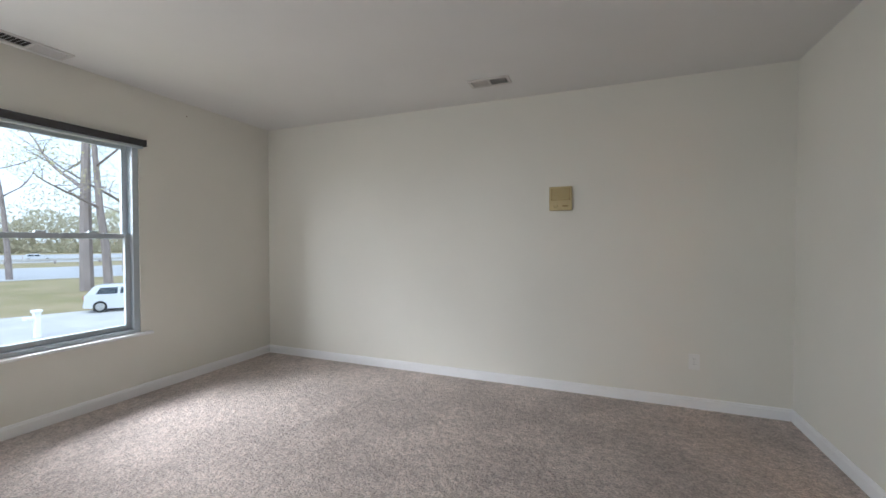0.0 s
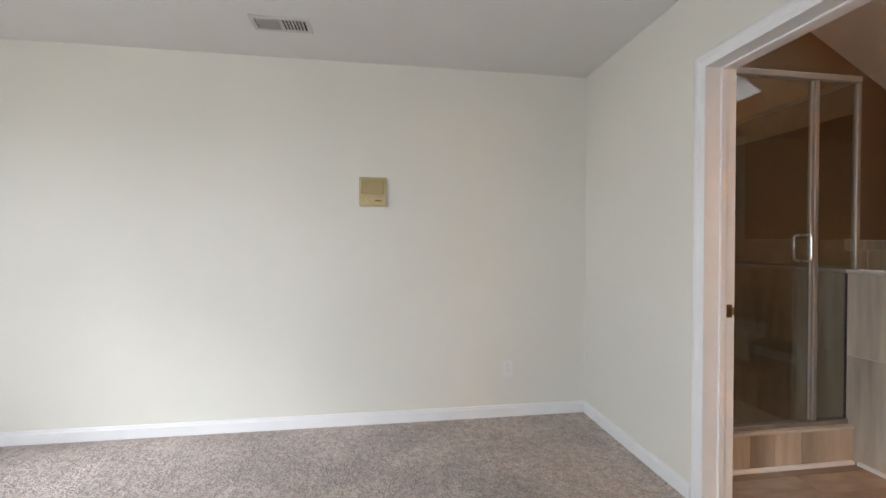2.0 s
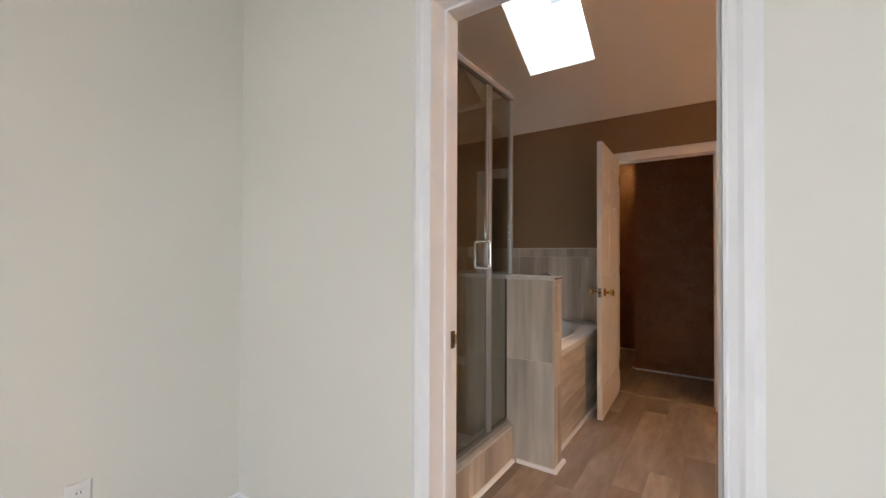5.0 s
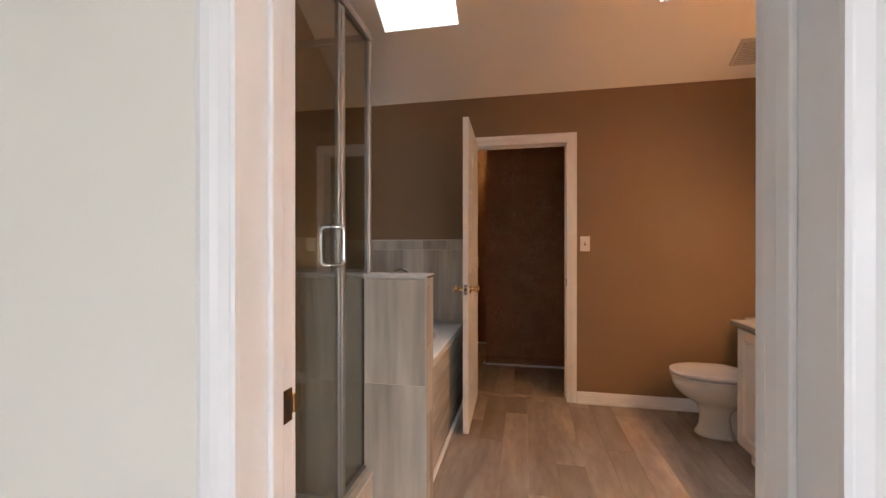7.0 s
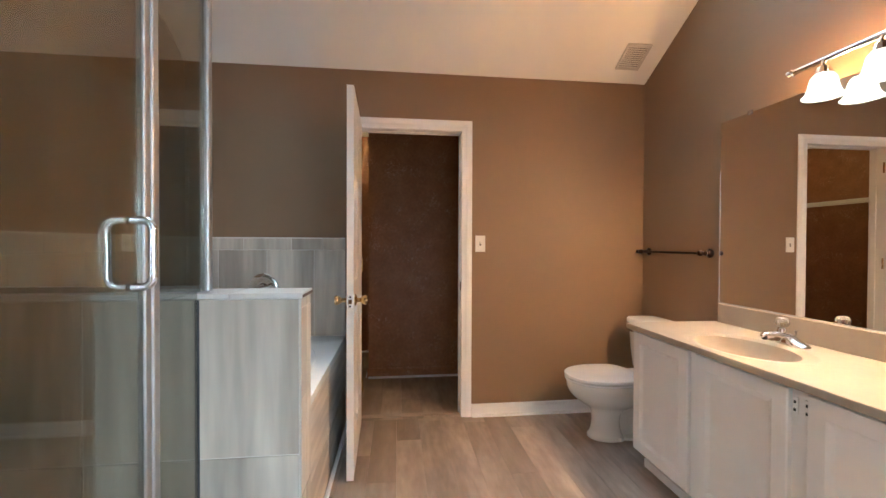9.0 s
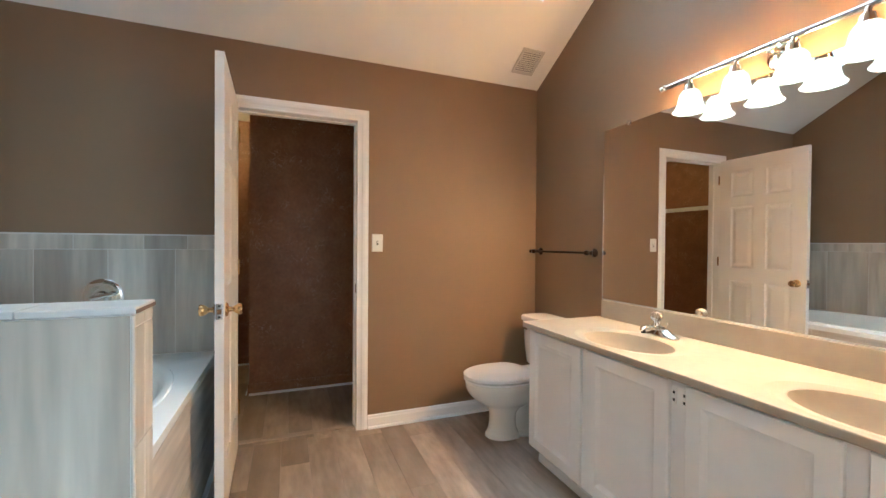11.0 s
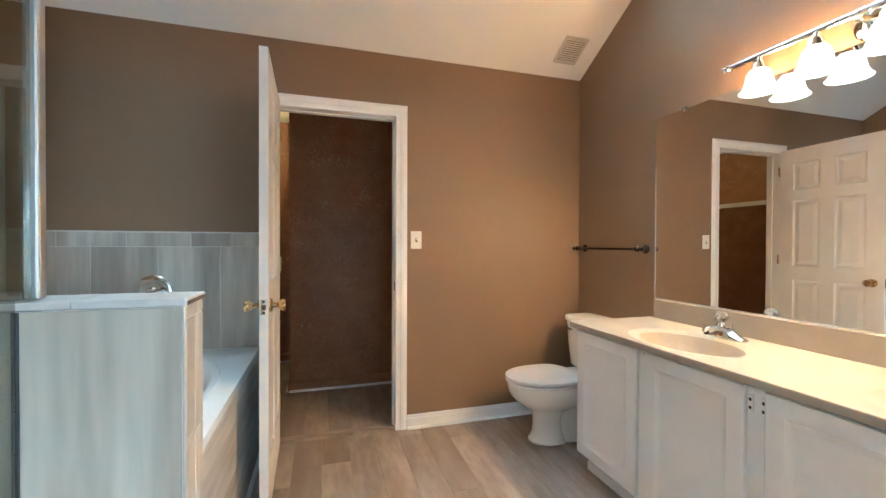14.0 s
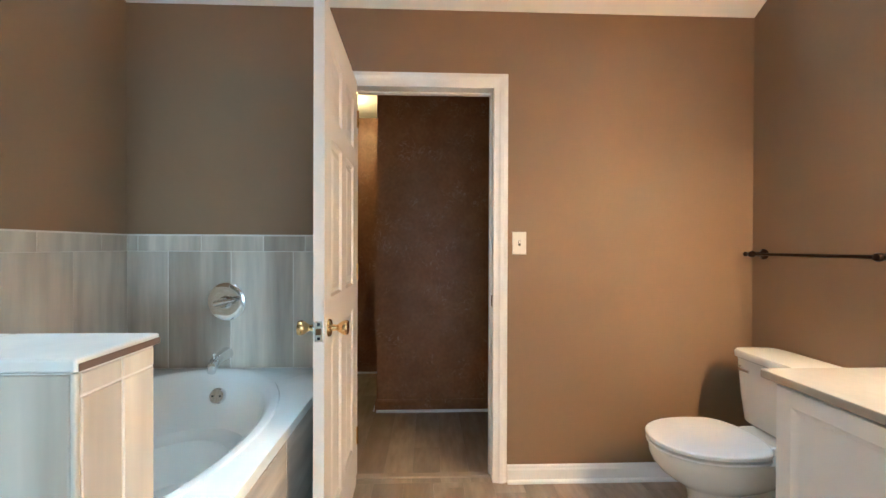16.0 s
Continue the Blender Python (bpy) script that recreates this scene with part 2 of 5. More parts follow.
DARKBRASS = material("worn brass plate", (0.20, 0.11, 0.05), 0.4, 1.0, vary=0.3, scale=60)
BRONZE = material("oil rubbed bronze", (0.030, 0.018, 0.014), 0.32, 0.8, vary=0.2, scale=40)
ACRYLIC = material("white tub acrylic", (0.86, 0.875, 0.85), 0.18, vary=0.02, scale=3)
CERAMIC = material("biscuit glazed ceramic", (0.83, 0.81, 0.75), 0.12, vary=0.03, scale=5)
SEAT = material("white toilet seat", (0.85, 0.845, 0.84), 0.18, vary=0.02, scale=5)
MARBLE = material("cream cultured marble", (0.40, 0.352, 0.275), 0.5, vary=0.07, scale=5, fine=0.04, fine_scale=25, spec=0.22)
PLASTIC = material("white plastic", (0.82, 0.81, 0.78), 0.35)
CREAM = material("yellowed plastic", (0.60, 0.50, 0.27), 0.45, vary=0.12, scale=14)
CREAM2 = material("yellowed grille", (0.46, 0.36, 0.16), 0.5, vary=0.15, scale=20)
DARK = material("dark slot", (0.03, 0.028, 0.026), 0.7)
VENT = material("vent enamel", (0.62, 0.60, 0.57), 0.5, vary=0.06, scale=12)
VINYL = material("window vinyl", (0.46, 0.51, 0.55), 0.4, vary=0.04, scale=10)
BLIND = material("dark blind headrail", (0.05, 0.05, 0.055), 0.45, vary=0.2, scale=20)
GLASS = glass_material("window glass", (0.96, 0.98, 0.97))
SHOWER_GLASS = glass_material("shower glass", (0.80, 0.805, 0.765), 0.24)
MIRROR = material("mirror silver", (0.86, 0.87, 0.86), 0.0, 1.0)
SHADE = glow_material("frosted lamp glass", (1.0, 0.74, 0.44), 0.5, 0.57)
CRYSTAL = material("clear acrylic knob", (0.92, 0.92, 0.91), 0.06)
CRYSTAL.node_tree.nodes["Principled BSDF"].inputs["Transmission Weight"].default_value = 0.9

# ---- mesh helpers ----
def root_place(ob):
    p = Vector((0, 0, 0))
    while ob is not None:
        p += ob.location
        ob = ob.parent
    return p

def part(name, bm, mat, parent=None, label="", smooth=False):
    """Links a bmesh, in world places, as one mesh object under a thing."""
    if parent is not None:
        bmesh.ops.translate(bm, verts=bm.verts, vec=-root_place(parent))
    bmesh.ops.recalc_face_normals(bm, faces=bm.faces)
    me = bpy.data.meshes.new(name)
    bm.to_mesh(me)
    bm.free()
    me.materials.append(mat)
    if smooth:
        for p in me.polygons:
            p.use_smooth = True
        me.set_sharp_from_angle(angle=radians(40))
    ob = new(name, me)
    ob.parent = parent
    if label:
        ob["label"] = label
    return ob

def thing(name, label, category, at=(0, 0, 0), group="", kind=""):
    ob = new(name)
    ob.location = at
    ob.empty_display_size = 0.1
    return tagged(ob, label, category, group, kind)

def box(bm, x0, x1, y0, y1, z0, z1, bevel=0.0, m=None, segments=2):
    ps = [(x, y, z) for x in (x0, x1) for y in (y0, y1) for z in (z0, z1)]
    vs = [bm.verts.new(p) for p in ps]
    fs = [bm.faces.new([vs[i] for i in f]) for f in ((0, 1, 3, 2), (4, 6, 7, 5), (0, 4, 5, 1), (2, 3, 7, 6), (0, 2, 6, 4), (1, 5, 7, 3))]
    if bevel > 0:
        edges = list({e for f in fs for e in f.edges})
        res = bmesh.ops.bevel(bm, geom=edges, offset=bevel, segments=segments, affect="EDGES", profile=0.5)
        vs = list({v for f in res["faces"] for v in f.verts} | {v for v in vs if v.is_valid})
    if m is not None:
        bmesh.ops.transform(bm, matrix=m, verts=[v for v in vs if v.is_valid])
    return bm

def boxed(x0, x1, y0, y1, z0, z1, bevel=0.0, m=None):
    return box(bmesh.new(), x0, x1, y0, y1, z0, z1, bevel, m)

def loft(bm, rings, closed_ends=(True, True), loop=True):
    """Skins a list of rings, each a list of the same number of points."""
    made = [[bm.verts.new(p) for p in r] for r in rings]
    n = len(made[0])
    for a, b in zip(made, made[1:]):
        for i in range(n if loop else n - 1):
            bm.faces.new((a[i], a[(i + 1) % n], b[(i + 1) % n], b[i]))
    if closed_ends[0]:
        bm.faces.new(made[0][::-1])
    if closed_ends[1]:
        bm.faces.new(made[-1])
    return bm

def ring(cx, cy, z, rx, ry, n=32, power=2.0):
    out = []
    for i in range(n):
        a = 2 * math.pi * i / n
        c, s = math.cos(a), math.sin(a)
        out.append((cx + rx * math.copysign(abs(c) ** (2 / power), c), cy + ry * math.copysign(abs(s) ** (2 / power), s), z))
    return out

def turned(profile, m, n=24, ends=(True, True)):
    """A turned shape from (radius, height) pairs, its axis along z, at the pose m."""
    bm = loft(bmesh.new(), [ring(0, 0, h, r, r, n) for r, h in profile], ends)
    bmesh.ops.transform(bm, matrix=m, verts=bm.verts)
    return bm

def tube(points, r, n=12):
    """A round rod along points."""
    pts = [Vector(p) for p in points]
    rings = []
    for i, p in enumerate(pts):
        d = (pts[min(i + 1, len(pts) - 1)] - pts[max(i - 1, 0)]).normalized()
        side = d.orthogonal().normalized() if i == 0 else (side - d * side.dot(d)).normalized()
        up = d.cross(side)
        rings.append([p + r * (math.cos(2 * math.pi * k / n) * side + math.sin(2 * math.pi * k / n) * up) for k in range(n)])
    return loft(bmesh.new(), rings)

def slab(u0, u1, v0, v1, t0, t1, holes=(), order="uvt"):
    """A flat slab with rectangular holes (u0, u1, v0, v1) right through it; order says which of x, y, z u, v and t are."""
    us = sorted({u0, u1, *[h[i] for h in holes for i in (0, 1)]})
    vs = sorted({v0, v1, *[h[i] for h in holes for i in (2, 3)]})
    solid = {}
    for i in range(len(us) - 1):
        for j in range(len(vs) - 1):
            um, vm = (us[i] + us[i + 1]) / 2, (vs[j] + vs[j + 1]) / 2
            solid[i, j] = not any(h[0] < um < h[1] and h[2] < vm < h[3] for h in holes)
    bm, made = bmesh.new(), {}
    def vert(i, j, k):
        if (i, j, k) not in made:
            p = {"u": us[i], "v": vs[j], "t": (t0, t1)[k]}
            made[i, j, k] = bm.verts.new((p[order[0]], p[order[1]], p[order[2]]))
        return made[i, j, k]
    for (i, j), full in solid.items():
        if not full:
            continue
        for k in (0, 1):
            bm.faces.new([vert(i, j, k), vert(i + 1, j, k), vert(i + 1, j + 1, k), vert(i, j + 1, k)])
        for di, dj, a, b in ((-1, 0, (i, j), (i, j + 1)), (1, 0, (i + 1, j), (i + 1, j + 1)), (0, -1, (i, j), (i + 1, j)), (0, 1, (i, j + 1), (i + 1, j + 1))):
            if not solid.get((i + di, j + dj), False):
                bm.faces.new([vert(*a, 0), vert(*b, 0), vert(*b, 1), vert(*a, 1)])
    return bm

def prism(poly, axis, a, b):
    """A polygon in the two other axes, drawn out along axis from a to b."""
    def place(p, t):
        return {"x": (t, p[0], p[1]), "y": (p[0], t, p[1]), "z": (p[0], p[1], t)}[axis]
    return loft(bmesh.new(), [[place(p, a) for p in poly], [place(p, b) for p in poly]])

def structure(name, bm, mat, label, category):
    return tagged(part(name, bm, mat), label, category, kind="structure")

def pieces(name, parent, mat, spots, thick, axis, gap=0.003, bevel=0.0015):
    """Tiles or planks, each (u0, u1, v0, v1), on the plane at thick[0] up to thick[1]; alike ones share a mesh."""
    shared = {}
    for u0, u1, v0, v1 in spots:
        w, h = round(u1 - u0 - gap, 4), round(v1 - v0 - gap, 4)
        if w < 0.012 or h < 0.012:
            continue
        if (w, h) not in shared:
            t = thick[1] - thick[0]
            c = t / abs(t) * bevel
            bm = bmesh.new()
            def place(u, v, d):
                return {"x": (d, u, v), "y": (u, d, v), "z": (u, v, d)}[axis]
            rings = [[place(sx * (w / 2 - i), sy * (h / 2 - i), d) for sx, sy in ((-1, -1), (1, -1), (1, 1), (-1, 1))] for i, d in ((0, 0), (0, t - c), (bevel, t))]
            loft(bm, rings, (False, True))
            bmesh.ops.recalc_face_normals(bm, faces=bm.faces)
            me = bpy.data.meshes.new(name)
            bm.to_mesh(me)
            bm.free()
            me.materials.append(mat)
            shared[w, h] = me
        ob = new(name, shared[w, h])
        ob.parent = parent
        cu, cv = (u0 + u1) / 2, (v0 + v1) / 2
        ob.location = Vector({"x": (thick[0], cu, cv), "y": (cu, thick[0], cv), "z": (cu, cv, thick[0])}[axis]) - root_place(parent)

# ---- structure: bedroom ----
T = 0.12
structure("floor", slab(BX0 - T, BX1, BY0 - T, BY1 + T, -0.13, -0.010), CARPET, "beige cut pile bedroom carpet with foot marks", "carpet")
wall_north = structure("wall_north", slab(BX0 - T, BX1, -0.13, BZ + 0.1, BY1, BY1 + T, order="utv"), WHITE_WALL, "off-white painted bedroom wall", "wall")
wall_west = structure("wall_west", slab(BY0, BY1, -0.13, BZ + 0.1, BX0 - T, BX0, [(WIN0, WIN1, WINB, WINT), (HIDE0, HIDE1, WINB, WINT)], order="tuv"), WHITE_WALL, "off-white painted bedroom wall around a window", "wall")
structure("wall_south", slab(BX0 - T, BX1, -0.13, BZ + 0.1, BY0 - T, BY0, order="utv"), WHITE_WALL, "off-white painted bedroom wall", "wall")
divider = structure("wall_divider", slab(BY0 - T, BY1 + T, -0.12, BZ + 0.1, BX1, MID, [(D0 - 0.018, D1 + 0.018, -0.03, DH + 0.018)], order="tuv"), WHITE_WALL, "off-white painted bedroom wall with a doorway", "wall")
structure("ceiling", slab(BX0 - T, BX1 + 0.07, BY0 - T, BY1 + T, BZ, BZ + 0.1), CEIL, "flat white painted bedroom ceiling", "ceiling")

def baseboard(runs, name="baseboard", h=0.088, foot=0.0):
    """Moulded skirting, one mesh a run: (axis, a, b, wall place, side)."""
    prof = [(0, foot), (0.014, foot), (0.014, h * 0.72), (0.010, h * 0.82), (0.009, h * 0.93), (0.004, h), (0, h)]
    for axis, a, b, w, side in runs:
        poly = [(w + side * d, z) for d, z in prof]
        structure(name, prism(poly, axis, a, b), TRIM, "white moulded baseboard along the wall", "baseboard")

baseboard([("x", BX0, BX1, BY1, -1), ("y", BY0, BY1 - 0.014, BX0, 1), ("y", D1 + 0.072, BY1 - 0.014, BX1, -1), ("y", BY0, D0 - 0.072, BX1, -1), ("x", BX0, BX1, BY0, 1)], h=0.072, foot=-0.012)

def casing(name, x, side, y0, y1, h, label, width=0.070):
    """Colonial door casing round an opening in a wall that faces x."""
    ob = thing(name, label, "door trim", (x, (y0 + y1) / 2, 0), kind="structure")
    prof = [(0.0, 0.0), (0.0, 0.009), (0.006, 0.011), (0.010, 0.010), (0.026, 0.013), (0.036, 0.018), (0.052, 0.018), (0.060, 0.014), (width, 0.008), (width, 0.0)]
    def run(points, outs):
        rings = [[(x + side * d, p[0] + o[0] * w, p[1] + o[1] * w) for w, d in prof] for p, o in zip(points, outs)]
        return loft(bmesh.new(), rings)
    part("trim_side", run([(y0, 0), (y0, h)], [(-1, 0), (-1, 1)]), TRIM, ob)
    part("trim_side", run([(y1, 0), (y1, h)], [(1, 0), (1, 1)]), TRIM, ob)
    part("trim_head", run([(y0, h), (y1, h)], [(-1, 1), (1, 1)]), TRIM, ob)
    return ob

def jamb(name, x0, x1, y0, y1, h, label, stop_x):
    ob = thing(name, label, "door frame", ((x0 + x1) / 2, (y0 + y1) / 2, 0), kind="structure")
    part("jamb_side", boxed(x0, x1, y0 - 0.017, y0, 0, h, 0.002), TRIM, ob)
    part("jamb_side", boxed(x0, x1, y1, y1 + 0.017, 0, h, 0.002), TRIM, ob)
    part("jamb_head", boxed(x0, x1, y0 - 0.017, y1 + 0.017, h, h + 0.017, 0.002), TRIM, ob)
    part("stop", boxed(stop_x, stop_x + 0.033, y0, y0 + 0.010, 0, h, 0.003), TRIM, ob)
    part("stop", boxed(stop_x, stop_x + 0.033, y1 - 0.010, y1, 0, h, 0.003), TRIM, ob)
    part("stop", boxed(stop_x, stop_x + 0.033, y0 + 0.010, y1 - 0.010, h - 0.010, h, 0.003), TRIM, ob)
    return ob

casing("trim_1", BX1, -1, D0, D1, DH, "white moulded casing round the bathroom doorway")
casing("trim_2", WX0, 1, D0, D1, DH, "white moulded casing round the bathroom doorway")
frame_1 = jamb("door_1", BX1 - 0.001, WX0 + 0.001, D0, D1, DH, "white painted door frame with a brass strike plate", 1.300)
plate = part("strike_plate", boxed(1.344, 1.371, D1 - 0.003, D1 + 0.004, 0.882, 0.942, 0.002), DARKBRASS, frame_1, "worn brass strike plate")
part("strike_lip", boxed(1.369, 1.379, D1 - 0.007, D1 + 0.003, 0.895, 0.929, 0.002), BRASS, plate)
part("strike_hole", boxed(1.350, 1.364, D1 - 0.0045, D1, 0.899, 0.925), DARK, plate)

# ---- window in the west wall ----
def window(name, WIN0, WIN1, label):
    xw = BX0
    ob = thing(name, label, "window", (xw, (WIN0 + WIN1) / 2, WINB), kind="structure")
    fr = bmesh.new()
    for a in ((WIN0, WIN0 + 0.045, WINB, WINT), (WIN1 - 0.045, WIN1, WINB, WINT), (WIN0 + 0.045, WIN1 - 0.045, WINT - 0.04, WINT), (WIN0 + 0.045, WIN1 - 0.045, WINB, WINB + 0.03)):
        box(fr, xw - 0.105, xw - 0.012, *a[:2], *a[2:], 0.003)
    part("window_frame", fr, VINYL, ob)
    for k, (z0, z1, x) in enumerate(((WINB + 0.032, 1.285, xw - 0.055), (1.245, WINT - 0.042, xw - 0.088))):
        y0, y1, w = WIN0 + 0.048, WIN1 - 0.048, 0.038
        s = bmesh.new()
        for a in ((y0, y0 + w, z0, z1), (y1 - w, y1, z0, z1), (y0 + w, y1 - w, z0, z0 + w), (y0 + w, y1 - w, z1 - w, z1)):
            box(s, x - 0.014, x + 0.014, *a[:2], *a[2:], 0.003)
        sash = part("sash", s, VINYL, ob)
        pane = part("pane", boxed(x - 0.003, x + 0.003, y0 + w - 0.004, y1 - w + 0.004, z0 + w - 0.004, z1 - w + 0.004), GLASS, sash)
        pane.visible_shadow = False
        if k == 0:
            for ly in (WIN0 + 0.29, WIN0 + 0.59):
                part("sash_lock", boxed(x - 0.012, x + 0.016, ly - 0.03, ly + 0.03, z1, z1 + 0.016, 0.005), VINYL, sash)
    part("window_sill", boxed(xw - 0.012, xw + 0.035, WIN0 - 0.06, WIN1 + 0.08, WINB - 0.024, WINB - 0.002, 0.006), TRIM, ob, "white painted window sill")
    blind = part("blind_headrail", boxed(xw - 0.008, xw + 0.045, WIN0 - 0.02, WIN1 + 0.022, WINT - 0.045, WINT + 0.004, 0.004), BLIND, ob, "dark blind headrail")
    part("blind_stack", boxed(xw - 0.004, xw + 0.034, WIN0 - 0.01, WIN1 + 0.012, WINT - 0.066, WINT - 0.047, 0.004), VINYL, blind, "raised white slats")
    part("end_cap", boxed(xw - 0.008, xw + 0.047, WIN1 + 0.022, WIN1 + 0.034, WINT - 0.047, WINT + 0.006, 0.003), BLIND, blind)
window("window_1", WIN0, WIN1, "white vinyl double-hung window with dark blind headrail")
# never in view; added as an opening for the bedroom's fill light
window("unseen_window", HIDE0, HIDE1, "white vinyl double-hung window with dark blind headrail")

# ---- structure: bathroom shell ----
def roof(x):
    return WZ + SLOPE * (WX1 - x)

wall_shower = structure("wall_bath_west", slab(WY0 - T, WY1 + T, -0.12, roof(WX0) + 0.2, MID, WX0, [(D0 - 0.018, D1 + 0.018, -0.03, DH + 0.018)], order="tuv"), BROWN, "brown painted bathroom wall with a doorway", "wall")
wall_tub = structure("wall_bath_north", prism([(WX0, -0.12), (WX1, -0.12), (WX1, WZ + 0.02), (WX0, roof(WX0) + 0.02)], "y", WY1, WY1 + T), BROWN, "brown painted bathroom wall over grey tile", "wall")
structure("wall_bath_south", prism([(WX0, -0.12), (WX1 + 0.11, -0.12), (WX1 + 0.11, WZ), (WX1, WZ + 0.02), (WX0, roof(WX0) + 0.02)], "y", WY0 - T, WY0), BROWN, "brown painted bathroom wall behind the vanity", "wall")
wall_east = structure("wall_bath_east", slab(WY0 - T, KY1 + T, -0.12, WZ + 0.08, WX1, WX1 + 0.055, [(C0 - 0.018, C1 + 0.018, -0.03, CH + 0.018)], order="tuv"), BROWN, "brown painted bathroom wall with a closet doorway", "wall")
slope_len = math.hypot(WX1 - WX0, SLOPE * (WX1 - WX0))
k_slope = math.sqrt(1 + SLOPE * SLOPE)
slope_pose = pose(WX1, 0, WZ) @ Matrix.Rotation(math.atan(SLOPE), 4, "Y")
bm = slab(-slope_len - 0.2, 0.15, WY0 - T, WY1 + T, 0, 0.12, [(-(WX1 - SKX0) * k_slope, -(WX1 - SKX1) * k_slope, a, b) for a, b in SKY])
bmesh.ops.transform(bm, matrix=slope_pose, verts=bm.verts)
structure("ceiling_bath", bm, BATH_CEIL, "sloped white bathroom ceiling with two skylights", "ceiling")

def skylight(y0, y1):
    u0, u1 = -(WX1 - SKX0) * k_slope, -(WX1 - SKX1) * k_slope
    ob = thing("skylight", "white plastered skylight shaft with clear glazing", "skylight", slope_pose @ Vector(((u0 + u1) / 2, (y0 + y1) / 2, 0)), kind="structure", group="bathroom skylights")
    def put(name, bm, mat):
        bmesh.ops.transform(bm, matrix=slope_pose, verts=bm.verts)
        return part(name, bm, mat, ob)
    put("shaft", slab(u0 - 0.03, u1 + 0.03, y0 - 0.03, y1 + 0.03, 0.12, 1.00, [(u0, u1, y0, y1)]), CEIL)
    put("skylight_frame", slab(u0 - 0.03, u1 + 0.03, y0 - 0.03, y1 + 0.03, 1.001, 1.04, [(u0 + 0.03, u1 - 0.03, y0 + 0.03, y1 - 0.03)]), VINYL)
    pane = put("pane", boxed(u0 + 0.028, u1 - 0.028, y0 + 0.028, y1 - 0.028, 1.015, 1.025), GLASS)
    pane.visible_shadow = False
for a, b in SKY:
    skylight(a, b)

bath_floor = structure("floor_bath", slab(BX1, WX1 + 0.0, WY0 - T, WY1 + T, -0.12, -0.009), GROUT, "grey-brown vinyl plank bathroom floor", "floor")
closet_floor = structure("floor_closet", slab(WX1, KX1 + T, KY0 - T, KY1 + T, -0.12, -0.009), GROUT, "grey-brown vinyl plank closet floor", "floor")

# ---- structure: closet ----
structure("wall_closet_west", slab(KY0, KY1, 0, KZ + 0.1, WX1 + 0.055, KX0, [(C0 - 0.018, C1 + 0.018, -0.03, CH + 0.018)], order="tuv"), CLOSET, "sponged dark brown closet wall", "wall")
structure("wall_closet_east", slab(KY0, KY1, -0.12, KZ + 0.1, KX1, KX1 + T, order="tuv"), CLOSET, "sponged dark brown closet wall", "wall")
structure("wall_closet_north", slab(KX0 - 0.05, KX1 + T, -0.12, KZ + 0.1, KY1, KY1 + T, order="utv"), CLOSET, "sponged dark brown closet wall", "wall")
structure("wall_closet_south", slab(KX0 - 0.05, KX1 + T, -0.12, KZ + 0.1, KY0 - T, KY0, order="utv"), CLOSET, "sponged dark brown closet wall", "wall")
structure("wall_closet_block", slab(4.87, KX1 - 0.002, KY0 + 0.001, 2.055, -0.05, KZ + 0.05), CLOSET, "sponged dark brown closet wall with pale flecks", "wall")
structure("ceiling_closet", slab(WX1 + 0.056, KX1 + T, KY0 - T, KY1 + T, KZ, KZ + 0.1), CEIL, "white closet ceiling", "ceiling")
def closet_base(axis, a, b, w, side):
    poly = [(w, 0.0), (w + side * 0.013, 0.0), (w + side * 0.013, 0.075), (w + side * 0.004, 0.088), (w, 0.088)]
    structure("baseboard", prism(poly, axis, a, b), CLOSET, "brown painted closet baseboard", "baseboard")
    poly = [(w + side * 0.013, 0.0), (w + side * 0.028, 0.0), (w + side * 0.026, 0.008), (w + side * 0.020, 0.014), (w + side * 0.013, 0.016)]
    structure("trim", prism(poly, axis, a, b), TRIM, "white quarter round along the closet floor", "trim")
closet_base("y", KY0, 2.055, 4.87, -1)
closet_base("y", 2.055, KY1, KX1, -1)
closet_base("x", KX0, KX1, KY1, -1)
closet_base("x", 4.87, KX1, 2.055, 1)

def wire_shelf():
    ob = thing("wire_shelf", "white wire closet shelf on the brown wall", "shelf", (4.9, KY1, 1.72))
    for i, y in enumerate((2.99, 3.07, 3.15, 3.23, 3.29)):
        part("rod", tube([(KX0 + 0.01, y, 1.72), (KX1 - 0.01, y, 1.72)], 0.005, 8), PLASTIC, ob)
    part("front_rod", tube([(KX0 + 0.01, 2.985, 1.68), (KX1 - 0.01, 2.985, 1.68)], 0.005, 8), PLASTIC, ob)
    bm = bmesh.new()
    for i in range(66):
        x = KX0 + 0.03 + i * 0.025
        box(bm, x - 0.0015, x + 0.0015, 2.985, KY1 - 0.002, 1.7245, 1.7275)
        box(bm, x - 0.0015, x + 0.0015, 2.9835, 2.9865, 1.68, 1.7245)
    tagged(part("wires", bm, PLASTIC, ob), kind="stuff")
wire_shelf()

def closet_lamp():
    ob = thing("ceiling_light", "small bare bulb closet ceiling light", "ceiling light", (5.25, 2.35, KZ))
    part("base", turned([(0.06, 0), (0.06, -0.015), (0.03, -0.04)], pose(5.25, 2.35, KZ - 0.001)), PLASTIC, ob, smooth=True)
closet_lamp()

